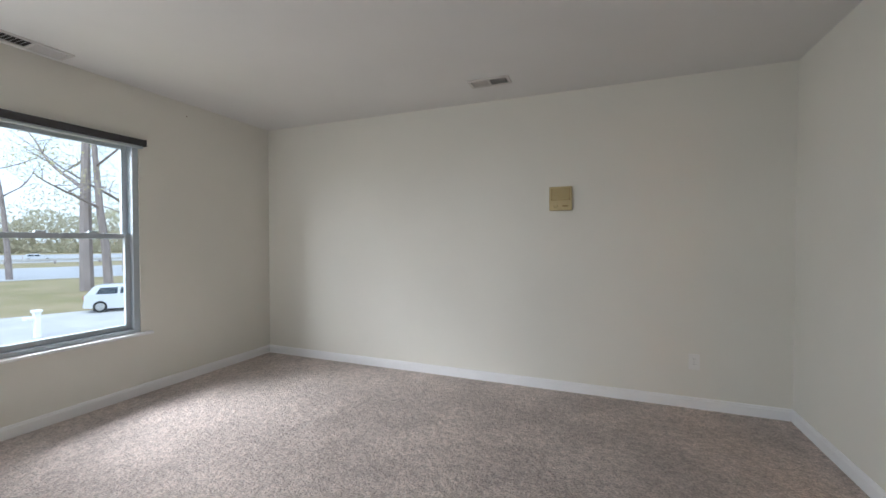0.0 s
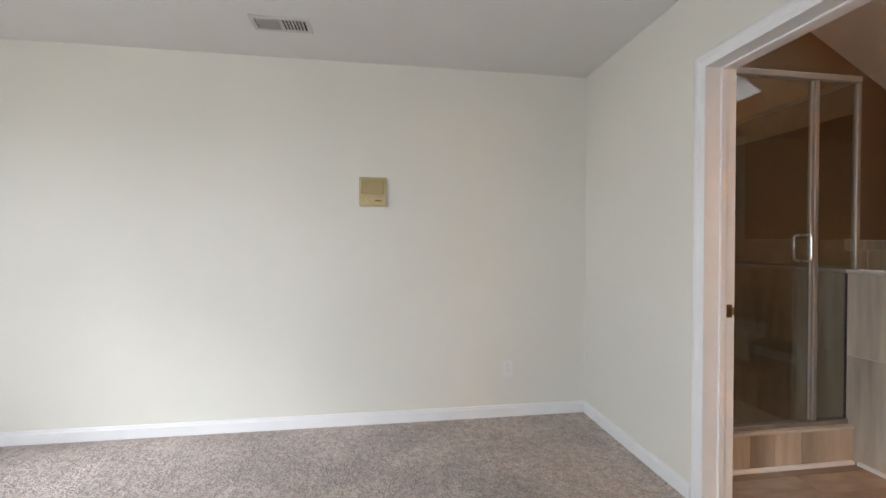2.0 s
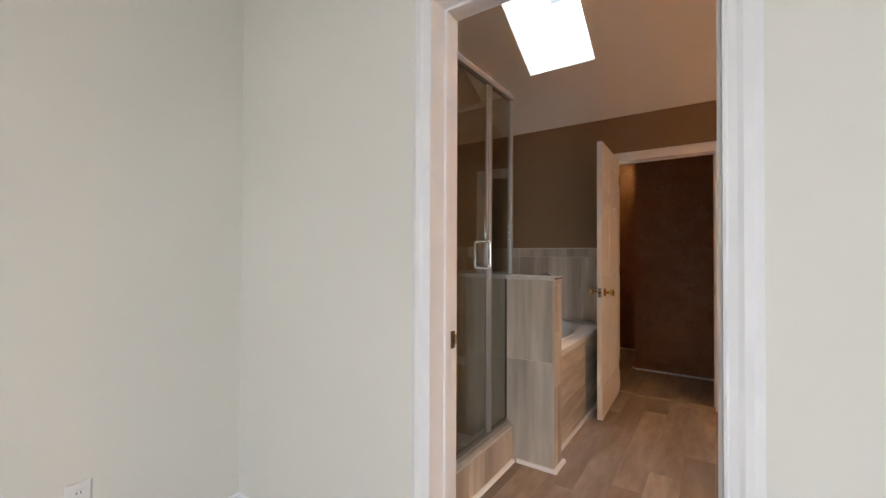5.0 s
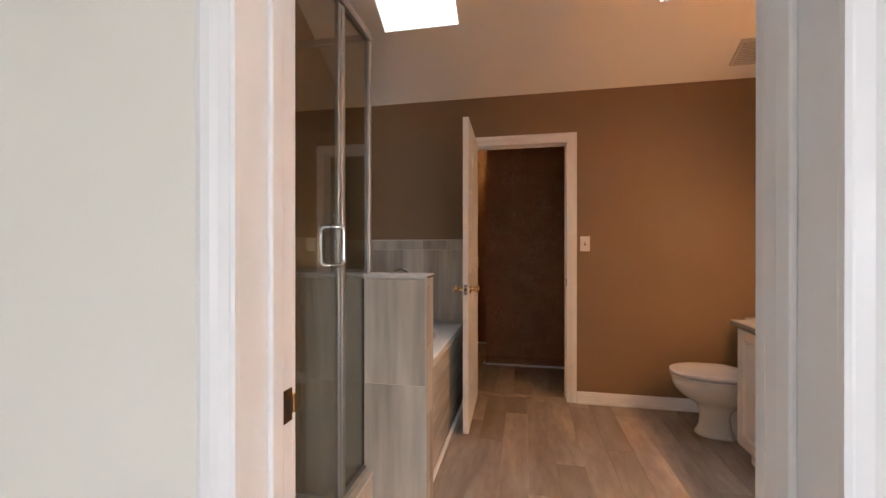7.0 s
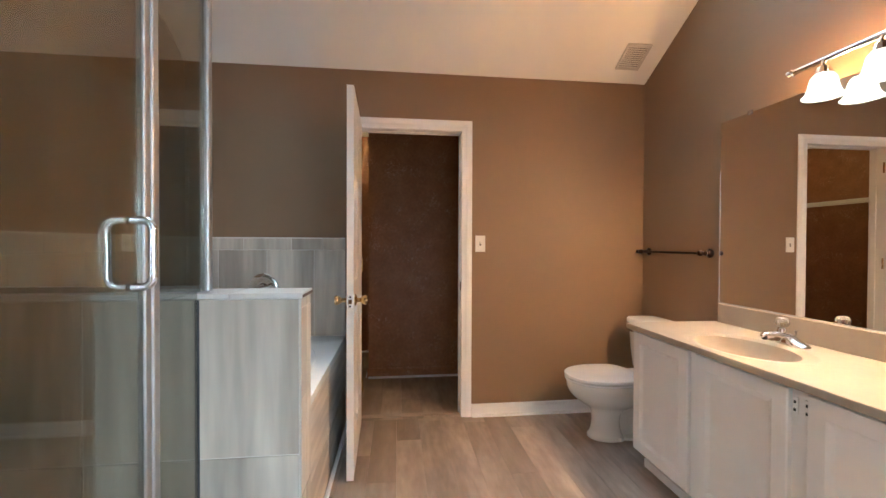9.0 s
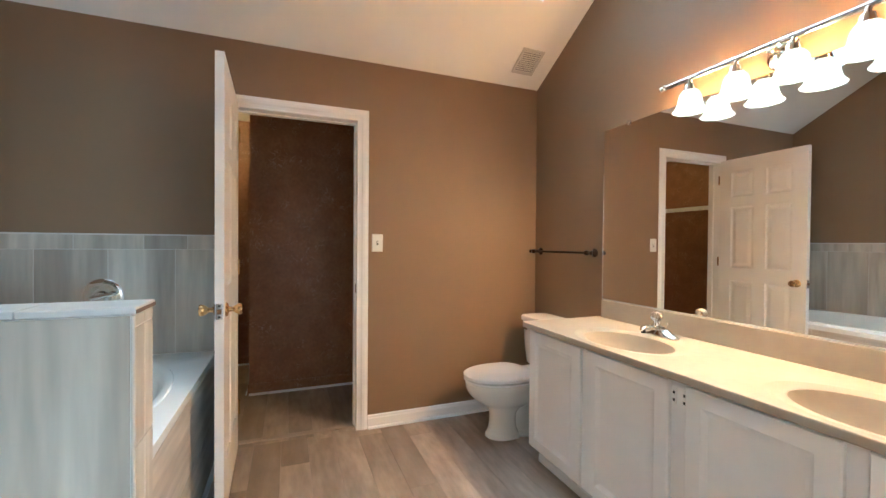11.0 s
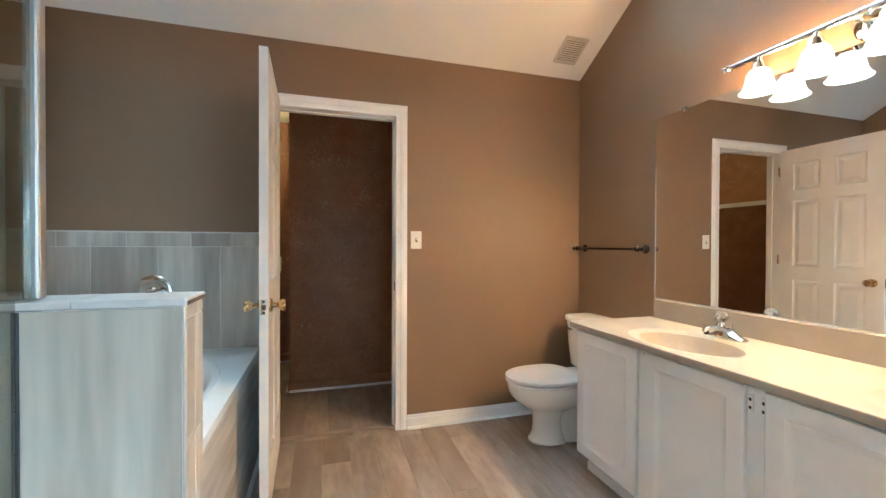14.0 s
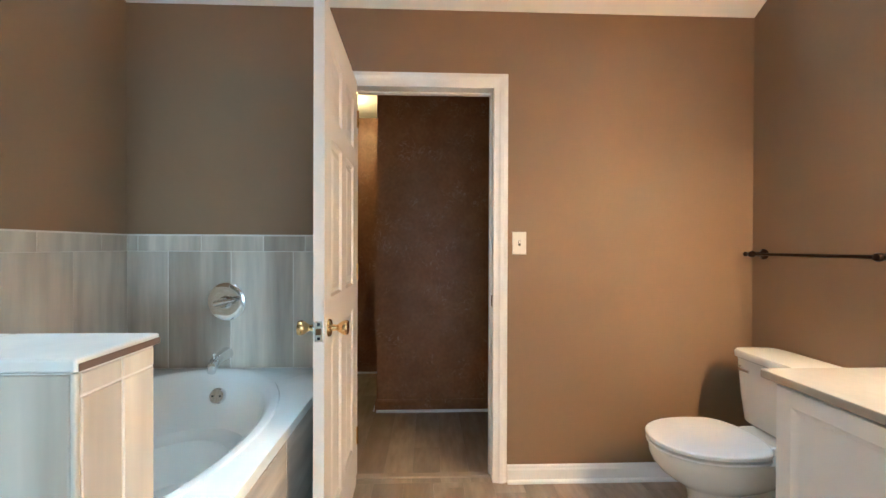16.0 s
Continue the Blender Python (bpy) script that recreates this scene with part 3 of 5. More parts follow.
casing("trim_3", WX1, -1, C0, C1, CH, "white moulded casing round the closet doorway", 0.074)
frame_2 = jamb("door_2", WX1 - 0.001, KX0 + 0.001, C0, C1, CH, "white painted closet door frame", 4.02)
part("strike_plate", boxed(3.985, 4.008, C0 - 0.004, C0 + 0.003, 0.90, 0.96, 0.002), DARKBRASS, frame_2, "worn brass strike plate")
THRESH = material("pale wood strip", (0.42, 0.33, 0.25), 0.5, vary=0.2, scale=9)
structure("threshold", boxed(4.005, 4.045, C0, C1, -0.002, 0.009, 0.004), THRESH, "thin wood-look threshold strip under the closet door", "threshold")
baseboard([("y", 0.0, C0 - 0.076, WX1, -1), ("x", 3.25, WX1 - 0.014, WY0, 1)])
for axis, a, b, w, side in (("y", 0.0, C0 - 0.076, WX1 - 0.014, -1),):
    poly = [(w, 0.0), (w + side * 0.015, 0.0), (w + side * 0.013, 0.009), (w + side * 0.007, 0.014), (w, 0.016)]
    structure("trim", prism(poly, axis, a, b), TRIM, "white quarter round along the bathroom floor", "trim")

# ---- open six-panel doors ----
def panel_door(name, label, width, height, thick, m, hinges=(0.20, 1.03, 1.80), group="six-panel doors"):
    """A leaf along +x from its hinge at the origin, its knob side at the far end, turned and placed by m."""
    ob = thing(name, label, "door", group=group)
    st, mid = 0.105, 0.10
    x0, x1, y0, y1, z0, z1 = 0.0, width, -thick / 2, thick / 2, 0.0, height
    w = (width - 2 * st - mid) / 2
    cols = [(st, st + w), (width - st - w, width - st)]
    rows = [(0.22, 0.90), (1.02, 1.58), (1.67, 1.90)]
    holes = [(a, b, c, d) for a, b in cols for c, d in rows]
    leaf = part("leaf", slab(x0, x1, z0, z1, y0, y1, holes, order="utv"), DOOR, ob)
    for a, b, c, d in holes:
        bm = bmesh.new()
        for side in (-1, 1):
            rings = []
            for inset, dep in ((-0.0005, 0.0), (0.008, 0.009), (0.020, 0.010), (0.048, 0.003), (0.05, 0.003)):
                rings.append([(px, side * (thick / 2 - dep), pz) for px, pz in ((a + inset, c + inset), (b - inset, c + inset), (b - inset, d - inset), (a + inset, d - inset))])
            loft(bm, rings, (False, True))
        part("panel", bm, DOOR, leaf)
    kx, kz = width - 0.066, 0.920
    for side in (-1, 1):
        turn = Matrix.Translation((kx, side * thick / 2, kz)) @ Matrix.Rotation(radians(-90 * side), 4, "X")
        part("knob", turned([(0.031, 0), (0.031, 0.003), (0.026, 0.009), (0.012, 0.012), (0.010, 0.028), (0.014, 0.034), (0.022, 0.045), (0.0265, 0.058), (0.024, 0.066), (0.010, 0.069)], turn, 28), BRASS, ob, "polished brass knob", True)
    plate = part("latch_plate", boxed(width - 0.002, width + 0.002, -0.013, 0.013, 0.887, 0.954, 0.001), CHROME, ob, "silvery latch plate")
    part("latch", boxed(width, width + 0.009, -0.008, 0.008, 0.910, 0.931, 0.002), DARKBRASS, plate)
    for sz in (0.897, 0.944):
        part("screw", boxed(width + 0.0021, width + 0.003, -0.0045, 0.0045, sz - 0.0045, sz + 0.0045), DARK, plate)
    for hz in hinges:
        part("hinge", turned([(0.006, 0), (0.006, 0.085)], pose(-0.008, thick / 2 + 0.0035, hz), 10), BRASS, ob, "brass hinge", True)
    ob.matrix_basis = m
    return ob
panel_door("closet_door", "open white six-panel door with brass knobs beside the tub", 0.708, 2.023, 0.036, pose(3.945, 2.057, 0.012, 0, 0, 181.7))
panel_door("bathroom_door", "open white six-panel door folded back against the bathroom wall", 0.742, 2.018, 0.036, pose(WX0 + 0.042, D0 - 0.018, 0.012, 0, 0, -90), (0.15, 1.86))

# ---- tiled wainscot round the tub ----
def wainscot_spots(edges, z0, band=1.186, top=1.264, shift=0.147):
    spots = []
    for a, b in zip(edges, edges[1:]):
        spots.append((a, b, z0, band))
    lo, hi = edges[0], edges[-1]
    cuts = [lo] + [e for e in (x + shift for x in edges) if lo + 0.02 < e < hi - 0.02] + [hi]
    for a, b in zip(cuts, cuts[1:]):
        spots.append((a, b, band, top))
    return spots

TUB_Z = 0.60
HX0, HX1, HY0, HZ = 2.385, 2.520, 2.083, 1.082       # half wall
structure("tile_backing", boxed(WX1 - 0.0108, WX1 - 0.0005, 2.15, WY1, 0.55, 1.270), GROUT, "pale grout behind the tub tiles", "grout")
structure("tile_backing", boxed(HX1, WX1 - 0.0112, WY1 - 0.0108, WY1 - 0.0005, 0.55, 1.270), GROUT, "pale grout behind the tub tiles", "grout")
structure("tile_backing", boxed(WX0 + 0.0115, HX1 - 0.001, WY1 - 0.0098, WY1 - 0.0005, 0.06, 2.06), GROUT, "pale grout behind the shower tiles", "grout")
structure("tile_backing", boxed(WX0 + 0.0005, WX0 + 0.0098, 2.35, WY1, 0.06, 2.06), GROUT, "pale grout behind the shower tiles", "grout")

# ---- half wall between shower and tub ----
half = structure("half_wall", slab(HX0 + 0.0022, HX1 - 0.0022, HY0 + 0.0022, WY1, 0, HZ - 0.018), GROUT, "tiled half wall between shower and tub", "half wall")
part("cap", boxed(HX0 - 0.004, HX1 + 0.004, HY0 - 0.004, 2.285, HZ - 0.016, HZ, 0.003), CAPSTONE, half, "pale polished cap tile")
part("cap", boxed(HX0 - 0.004, HX1 + 0.004, 2.287, WY1 - 0.011, HZ - 0.016, HZ, 0.003), CAPSTONE, half, "pale polished cap tile")
part("cap_end", boxed(HX0 - 0.001, HX1 + 0.003, HY0 - 0.0055, HY0 - 0.0041, HZ - 0.015, HZ - 0.006), RAW_EDGE, half, "unglazed brown tile edge")
part("edge_strip", boxed(HX0 - 0.001, HX0 + 0.006, HY0 - 0.0005, HY0 + 0.006, 0.02, HZ - 0.018, 0.002), TILE, half)
def quarter_round(axis, a, b, w, side, label):
    poly = [(w, 0.0), (w + side * 0.018, 0.0), (w + side * 0.017, 0.008), (w + side * 0.011, 0.015), (w, 0.018)]
    return structure("trim", prism(poly, axis, a, b), TRIM, label, "trim")
quarter_round("y", HY0 - 0.018, 2.30, HX0 - 0.002, -1, "white quarter round along the half wall")
quarter_round("x", HX0 - 0.02, HX1 + 0.02, HY0 - 0.002, -1, "white quarter round along the half wall")
quarter_round("x", WX0, HX0 - 0.02, 2.325, -1, "white quarter round along the shower curb")
quarter_round("x", HX1 + 0.0, WX1 - 0.03, 2.142, -1, "white quarter round along the tub apron")

# ---- shower ----
curb = structure("shower_curb", boxed(WX0, HX0 - 0.001, 2.3302, 2.44, -0.009, 0.192), GROUT, "tiled shower curb", "shower curb")
part("curb_top", boxed(WX0 + 0.001, HX0 - 0.001, 2.325, 2.45, 0.193, 0.207, 0.003), CAPSTONE, curb, "pale curb tile")
pan = structure("shower_pan", boxed(WX0 + 0.012, HX0 - 0.001, 2.451, WY1 - 0.012, -0.009, 0.07, 0.004), ACRYLIC, "white shower pan floor", "shower pan")

def shower_enclosure():
    y, top, b = 2.372, 2.18, 0.208
    ob = thing("shower_enclosure", "framed glass shower enclosure with a chrome pull handle", "shower", (1.9, y, b))
    part("header", boxed(WX0 + 0.002, 2.452, y - 0.018, y + 0.018, top - 0.035, top, 0.004), ALU, ob)
    part("sill_rail", boxed(WX0 + 0.002, HX0 - 0.006, y - 0.020, y + 0.020, b, b + 0.026, 0.004), ALU, ob)
    part("wall_channel", boxed(WX0 + 0.011, WX0 + 0.034, y - 0.014, y + 0.014, b + 0.027, top - 0.036, 0.003), ALU, ob)
    part("post", boxed(2.150, 2.176, y - 0.013, y + 0.013, b + 0.027, top - 0.036, 0.005), ALU, ob)
    part("corner_post", boxed(2.424, 2.452, y - 0.014, y + 0.014, HZ + 0.001, top - 0.036, 0.006), ALU, ob)
    part("side_seal", boxed(HX0 - 0.0085, HX0 - 0.0045, y - 0.006, y + 0.006, b + 0.027, HZ - 0.018, 0.001), BLIND, ob, "thin dark vinyl seal")
    part("side_header", boxed(2.427, 2.449, y + 0.019, WY1 - 0.011, top - 0.032, top - 0.003, 0.004), ALU, ob)
    part("side_rail", boxed(2.428, 2.448, y + 0.016, WY1 - 0.011, HZ + 0.001, HZ + 0.018, 0.003), ALU, ob)
    door = part("glass_door", boxed(WX0 + 0.038, 2.124, y - 0.004, y + 0.004, b + 0.035, top - 0.042), SHOWER_GLASS, ob, "clear glass shower door")
    part("door_edge", boxed(2.125, 2.147, y - 0.010, y + 0.010, b + 0.032, top - 0.040, 0.004), ALU, door)
    part("fixed_pane", boxed(2.177, 2.420, y - 0.003, y + 0.003, HZ + 0.005, top - 0.037), SHOWER_GLASS, ob)
    part("fixed_pane", boxed(2.177, HX0 - 0.0105, y - 0.003, y + 0.003, b + 0.028, HZ + 0.004), SHOWER_GLASS, ob)
    part("side_pane", boxed(2.435, 2.441, y + 0.015, WY1 - 0.012, HZ + 0.019, top - 0.033), SHOWER_GLASS, ob)
    for side, dy in ((-1, -0.047), (1, 0.047)):
        z0, z1 = 1.121, 1.290
        r = 0.022
        hx = 2.088
        pts = [(hx, y + side * 0.005, z0 + 0.012)]
        for k in range(7):
            a = math.radians(90 * k / 6)
            pts.append((hx, y + dy - side * r + side * r * math.sin(a), z0 + 0.012 + r - r * math.cos(a)))
        for k in range(7):
            a = math.radians(90 * k / 6)
            pts.append((hx, y + dy - side * r + side * r * math.cos(a), z1 - 0.012 - r + r * math.sin(a)))
        pts.append((hx, y + side * 0.005, z1 - 0.012))
        part("handle", tube(pts, 0.009, 14), CHROME, door, "chrome pull handle", True)
shower_enclosure()

# ---- tub ----
def deck_rings(x0, x1, y0, y1, z, cx, cy, ellipses, n=64):
    """Rings from the rectangle's rim inward over ellipses (rx, ry, z)."""
    angles = [2 * math.pi * i / n for i in range(n)]
    corners = [math.atan2(b - cy, a - cx) % (2 * math.pi) for a in (x0, x1) for b in (y0, y1)]
    for c in corners:
        i = min(range(n), key=lambda j: abs((angles[j] - c + math.pi) % (2 * math.pi) - math.pi))
        angles[i] = c
    outer = []
    for a in angles:
        dx, dy = math.cos(a), math.sin(a)
        s = min([(x1 - cx) / dx if dx > 1e-9 else 1e9, (x0 - cx) / dx if dx < -1e-9 else 1e9, (y1 - cy) / dy if dy > 1e-9 else 1e9, (y0 - cy) / dy if dy < -1e-9 else 1e9])
        outer.append((cx + s * dx, cy + s * dy))
    rings = [[(p[0], p[1], z) for p in outer]]
    for rx, ry, h in ellipses:
        rings.append([(cx + math.cos(a) * rx * ry / math.hypot(ry * math.cos(a), rx * math.sin(a)), cy + math.sin(a) * rx * ry / math.hypot(ry * math.cos(a), rx * math.sin(a)), h) for a in angles])
    return outer, rings

def bathtub():
    x0, x1, y0, y1, z = HX1 + 0.002, WX1 - 0.010, 2.148, WY1 - 0.010, TUB_Z
    ob = thing("bathtub", "white oval garden tub with a tiled apron", "bathtub", ((x0 + x1) / 2, y0, 0))
    cx, cy = 3.235, 2.69
    outer, rings = deck_rings(x0, x1, y0, y1, z, cx, cy, [(0.70, 0.465, z), (0.695, 0.46, z + 0.006), (0.67, 0.44, z + 0.007), (0.655, 0.425, z - 0.004), (0.635, 0.405, z - 0.03), (0.60, 0.375, z - 0.15), (0.575, 0.355, z - 0.235), (0.55, 0.33, z - 0.25), (0.50, 0.285, z - 0.256), (0.47, 0.26, z - 0.30), (0.43, 0.22, z - 0.40), (0.36, 0.16, z - 0.42)])
    rim = [[(p[0], p[1], z - 0.035) for p in outer]]
    edge = [[(p[0] + (cx - p[0]) * 0.002, p[1] + (cy - p[1]) * 0.004, z - 0.003) for p in outer]]
    top = rings[0]
    rings[0] = [(p[0] + (cx - p[0]) * 0.008, p[1] + (cy - p[1]) * 0.014, z) for p in top]
    part("tub_shell", loft(bmesh.new(), rim + edge + rings, (False, True)), ACRYLIC, ob, smooth=True)
    part("drain", turned([(0.03, 0), (0.03, 0.004), (0.02, 0.006)], pose(cx + 0.2, cy, z - 0.419)), CHROME, ob, smooth=True)
    m = Matrix.Translation((3.806, 2.655, 0.515)) @ Matrix.Rotation(radians(-72), 4, "Y")
    ov = part("overflow_plate", turned([(0.036, -0.01), (0.036, 0.004), (0.031, 0.009), (0.012, 0.010)], m, 28), CHROME, ob, "round chrome overflow plate", True)
    for s in (-1, 1):
        part("screw", turned([(0.004, 0.008), (0.004, 0.0115)], m @ pose(0, s * 0.017, 0.001), 10), DARK, ov)
    apron = part("apron", boxed(x0, x1, y0 + 0.0022, y0 + 0.03, -0.005, z - 0.036), GROUT, ob, "grey streaked apron tiles")
    xs = [x0, x0 + 0.13, x0 + 0.74, x1]
    spots = [(a, b, c, d) for a, b in zip(xs, xs[1:]) for c, d in ((0.0, 0.245), (0.245, z - 0.037))]
    pieces("tile", apron, TILE_FLAT, spots, (y0 + 0.008, y0), "y")
TILE_FLAT = material("streaked apron tile", (0.61, 0.555, 0.46), 0.36, second=(0.42, 0.375, 0.31), scale=2.3, fine=0.2, fine_scale=8, stretch=(0.45, 4, 4), random_shade=0.08, low=0.40, high=0.62)
bathtub()

def tub_valve():
    x, y, z = WX1 - 0.014, 2.683, 0.935
    ob = thing("tub_valve", "round chrome single-lever tub valve on tile", "faucet", (x, y, z))
    m = Matrix.Translation((x, y, z)) @ Matrix.Rotation(radians(-90), 4, "Y")
    part("escutcheon", turned([(0.094, 0), (0.094, 0.004), (0.086, 0.011), (0.062, 0.013), (0.050, 0.010), (0.030, 0.012), (0.028, 0.04), (0.024, 0.05)], m, 40), CHROME, ob, "chrome escutcheon", True)
    bm = bmesh.new()
    loft(bm, [ring(0, 0, -0.02, 0.016, 0.014, 16), ring(0, 0, 0.02, 0.018, 0.013, 16), ring(0, 0, 0.075, 0.010, 0.008, 16), ring(0, 0, 0.085, 0.006, 0.005, 16)])
    bmesh.ops.transform(bm, matrix=Matrix.Translation((x - 0.058, y + 0.01, z)) @ Matrix.Rotation(radians(78), 4, "X") @ Matrix.Rotation(radians(-8), 4, "Y"), verts=bm.verts)
    part("lever", bm, CHROME, ob, smooth=True)
tub_valve()

def tub_spout():
    y, z = 2.685, 0.675
    ob = thing("tub_spout", "chrome tub spout with diverter knob on tile", "faucet", (WX1 - 0.013, y, z))
    rings = []
    for t, dx, dz, ry, rz in ((0, 0.0, 0.0, 0.034, 0.032), (1, 0.02, 0.0, 0.030, 0.028), (2, 0.06, -0.003, 0.027, 0.026), (3, 0.105, -0.012, 0.025, 0.024), (4, 0.135, -0.030, 0.022, 0.020), (5, 0.142, -0.05, 0.019, 0.012)):
        rings.append([(WX1 - 0.013 - dx - 0.25 * rz * math.sin(2 * math.pi * k / 20) * (t / 5), y + ry * math.cos(2 * math.pi * k / 20), z + dz + rz * math.sin(2 * math.pi * k / 20)) for k in range(20)])
    part("spout", loft(bmesh.new(), rings), CHROME, ob, smooth=True)
    part("diverter", turned([(0.004, 0), (0.004, 0.022), (0.008, 0.026), (0.008, 0.034), (0.004, 0.037)], pose(WX1 - 0.128, y, z - 0.004), 14), CHROME, ob, smooth=True)
tub_spout()

# ---- vanity ----
VX0, VX1, VY, VZ = WX0 + 0.002, 3.262, 0.52, 0.793
def shaker_door(parent, x0, x1, z0, z1, y):
    """Overlay door with a raised rim and a sunk field."""
    rings = []
    for inset, d in ((0, 0), (0, 0.015), (0.004, 0.019), (0.056, 0.019), (0.061, 0.016), (0.068, 0.013), (0.078, 0.0105), (0.08, 0.0105)):
        rings.append([(px, y + d, pz) for px, pz in ((x0 + inset, z0 + inset), (x1 - inset, z0 + inset), (x1 - inset, z1 - inset), (x0 + inset, z1 - inset))])
    return part("door", loft(bmesh.new(), rings), CABINET, parent)

def vanity_cabinet():
    ob = thing("vanity_cabinet", "white painted vanity cabinet with four panelled doors", "cabinet", ((VX0 + VX1) / 2, 0.0, 0))
    part("body", boxed(VX0, 3.203, WY0 + 0.003, 0.466, 0.10, VZ - 0.15, 0.002), CABINET, ob)
    part("face_frame", boxed(VX0, 3.222, 0.467, 0.488, 0.10, VZ - 0.031, 0.002), CABINET, ob)
    part("side_panel", boxed(3.204, 3.222, WY0 + 0.003, 0.4665, 0.10, VZ - 0.031, 0.002), CABINET, ob)
    part("toe_kick", boxed(VX0, 3.222, WY0 + 0.003, 0.42, 0.0, 0.098), CABINET, ob)
    part("toe_trim", boxed(VX0, 3.224, 0.421, 0.434, 0.0, 0.045, 0.003), TRIM, ob)
    spans = [(2.805, 3.216), (2.342, 2.758), (1.862, 2.278), (1.42, 1.815)]
    for k, (a, b) in enumerate(spans):
        door = shaker_door(ob, a, b, 0.115, VZ - 0.038, 0.489)
        hx = a - 0.012 if k in (1, 3) else b + 0.012
        if k in (1, 2):
            for hz in (0.70, 0.18):
                hinge = part("hinge", boxed(hx - 0.009, hx + 0.009, 0.4885, 0.4925, hz - 0.028, hz + 0.028, 0.001), PLASTIC, door, "painted-over hinge")
                for s in (-0.014, 0.012):
                    part("screw", boxed(hx - 0.004, hx + 0.004, 0.4925, 0.4942, hz + s - 0.005, hz + s + 0.005, 0.001), DARK, door)
    part("screw_hole", boxed(2.772, 2.778, 0.4883, 0.4887, 0.738, 0.744), DARK, ob)
    part("catch", boxed(3.2225, 3.226, 0.46, 0.475, 0.715, 0.745, 0.001), BRONZE, ob)
vanity_cabinet()

SINKS = (2.72, 1.85)
def counter():
    ob = thing("vanity_counter", "cream cultured marble vanity counter with two oval basins", "countertop", ((VX0 + VX1) / 2, 0.25, VZ))
    xm = (SINKS[0] + SINKS[1]) / 2
    for x0, x1, cx in ((xm, VX1, SINKS[0]), (VX0, xm, SINKS[1])):
        outer, rings = deck_rings(x0, x1, WY0 + 0.022, VY, VZ, cx, 0.315, [(0.285, 0.196, VZ), (0.280, 0.192, VZ + 0.0016), (0.272, 0.186, VZ + 0.0016), (0.266, 0.181, VZ + 0.0005), (0.226, 0.160, VZ - 0.003), (0.218, 0.153, VZ - 0.006), (0.212, 0.148, VZ - 0.018), (0.200, 0.139, VZ - 0.045), (0.176, 0.121, VZ - 0.085), (0.135, 0.092, VZ - 0.118), (0.08, 0.055, VZ - 0.132), (0.03, 0.03, VZ - 0.136)], 96)
        basin = part("basin", loft(bmesh.new(), rings, (False, True)), MARBLE, ob, smooth=True)
        part("drain", turned([(0.022, 0), (0.022, 0.004), (0.012, 0.005)], pose(cx, 0.315, VZ - 0.1355)), CHROME, basin, smooth=True)
    part("front_edge", boxed(VX0, VX1, VY - 0.012, VY + 0.004, VZ - 0.030, VZ - 0.0005, 0.004), MARBLE, ob)
    part("end_edge", boxed(VX1 - 0.012, VX1 + 0.003, WY0 + 0.003, VY - 0.012, VZ - 0.030, VZ - 0.0005, 0.004), MARBLE, ob)
    part("backsplash", boxed(VX0, 3.232, WY0 + 0.002, WY0 + 0.022, VZ - 0.002, VZ + 0.106, 0.004), MARBLE, ob)
counter()

def vanity_faucet(cx):
    y, z = 0.095, VZ + 0.0005
    ob = thing("vanity_faucet", "chrome faucet with clear knob on the vanity top", "faucet", (cx, y, VZ), group="vanity faucets")
    rings = []
    for dx, d, h in ((-0.083, 0.012, 0.005), (-0.080, 0.021, 0.010), (-0.055, 0.027, 0.019), (-0.026, 0.029, 0.036), (-0.012, 0.029, 0.043), (0.012, 0.029, 0.043), (0.026, 0.029, 0.036), (0.055, 0.027, 0.019), (0.080, 0.021, 0.010), (0.083, 0.012, 0.005)):
        rings.append([(cx + dx, y + py * d, z + pz * h) for py, pz in ((-1, 0), (-1, 0.55), (-0.72, 0.92), (-0.3, 1), (0.3, 1), (0.72, 0.92), (1, 0.55), (1, 0))])
    part("base", loft(bmesh.new(), rings), CHROME, ob, smooth=True)
    rings = []
    for dy, dz, w, h in ((0.0, 0.036, 0.024, 0.016), (0.03, 0.043, 0.021, 0.014), (0.075, 0.050, 0.017, 0.011), (0.112, 0.051, 0.015, 0.010), (0.124, 0.047, 0.013, 0.009), (0.130, 0.040, 0.010, 0.006)):
        rings.append([(cx + w * math.cos(2 * math.pi * k / 16), y + dy, z + dz + h * math.sin(2 * math.pi * k / 16)) for k in range(16)])
    spout = part("spout", loft(bmesh.new(), rings), CHROME, ob, smooth=True)
    part("aerator", turned([(0.010, 0), (0.010, 0.014), (0.008, 0.016)], pose(cx, y + 0.117, z + 0.026), 16), DARK, spout, smooth=True)
    part("stem", turned([(0.018, 0), (0.016, 0.014), (0.011, 0.022)], pose(cx, y + 0.034, z + 0.056), 18), CHROME, ob, smooth=True)
    part("knob", turned([(0.012, 0), (0.022, 0.005), (0.028, 0.016), (0.028, 0.026), (0.022, 0.038), (0.010, 0.044)], pose(cx, y + 0.034, z + 0.078), 12), CRYSTAL, ob, "clear faceted acrylic knob")
    part("lift_rod", turned([(0.003, 0), (0.003, 0.05), (0.006, 0.054), (0.006, 0.062)], pose(cx, y - 0.036, z), 8), CHROME, ob, smooth=True)
for cx in SINKS:
    vanity_faucet(cx)

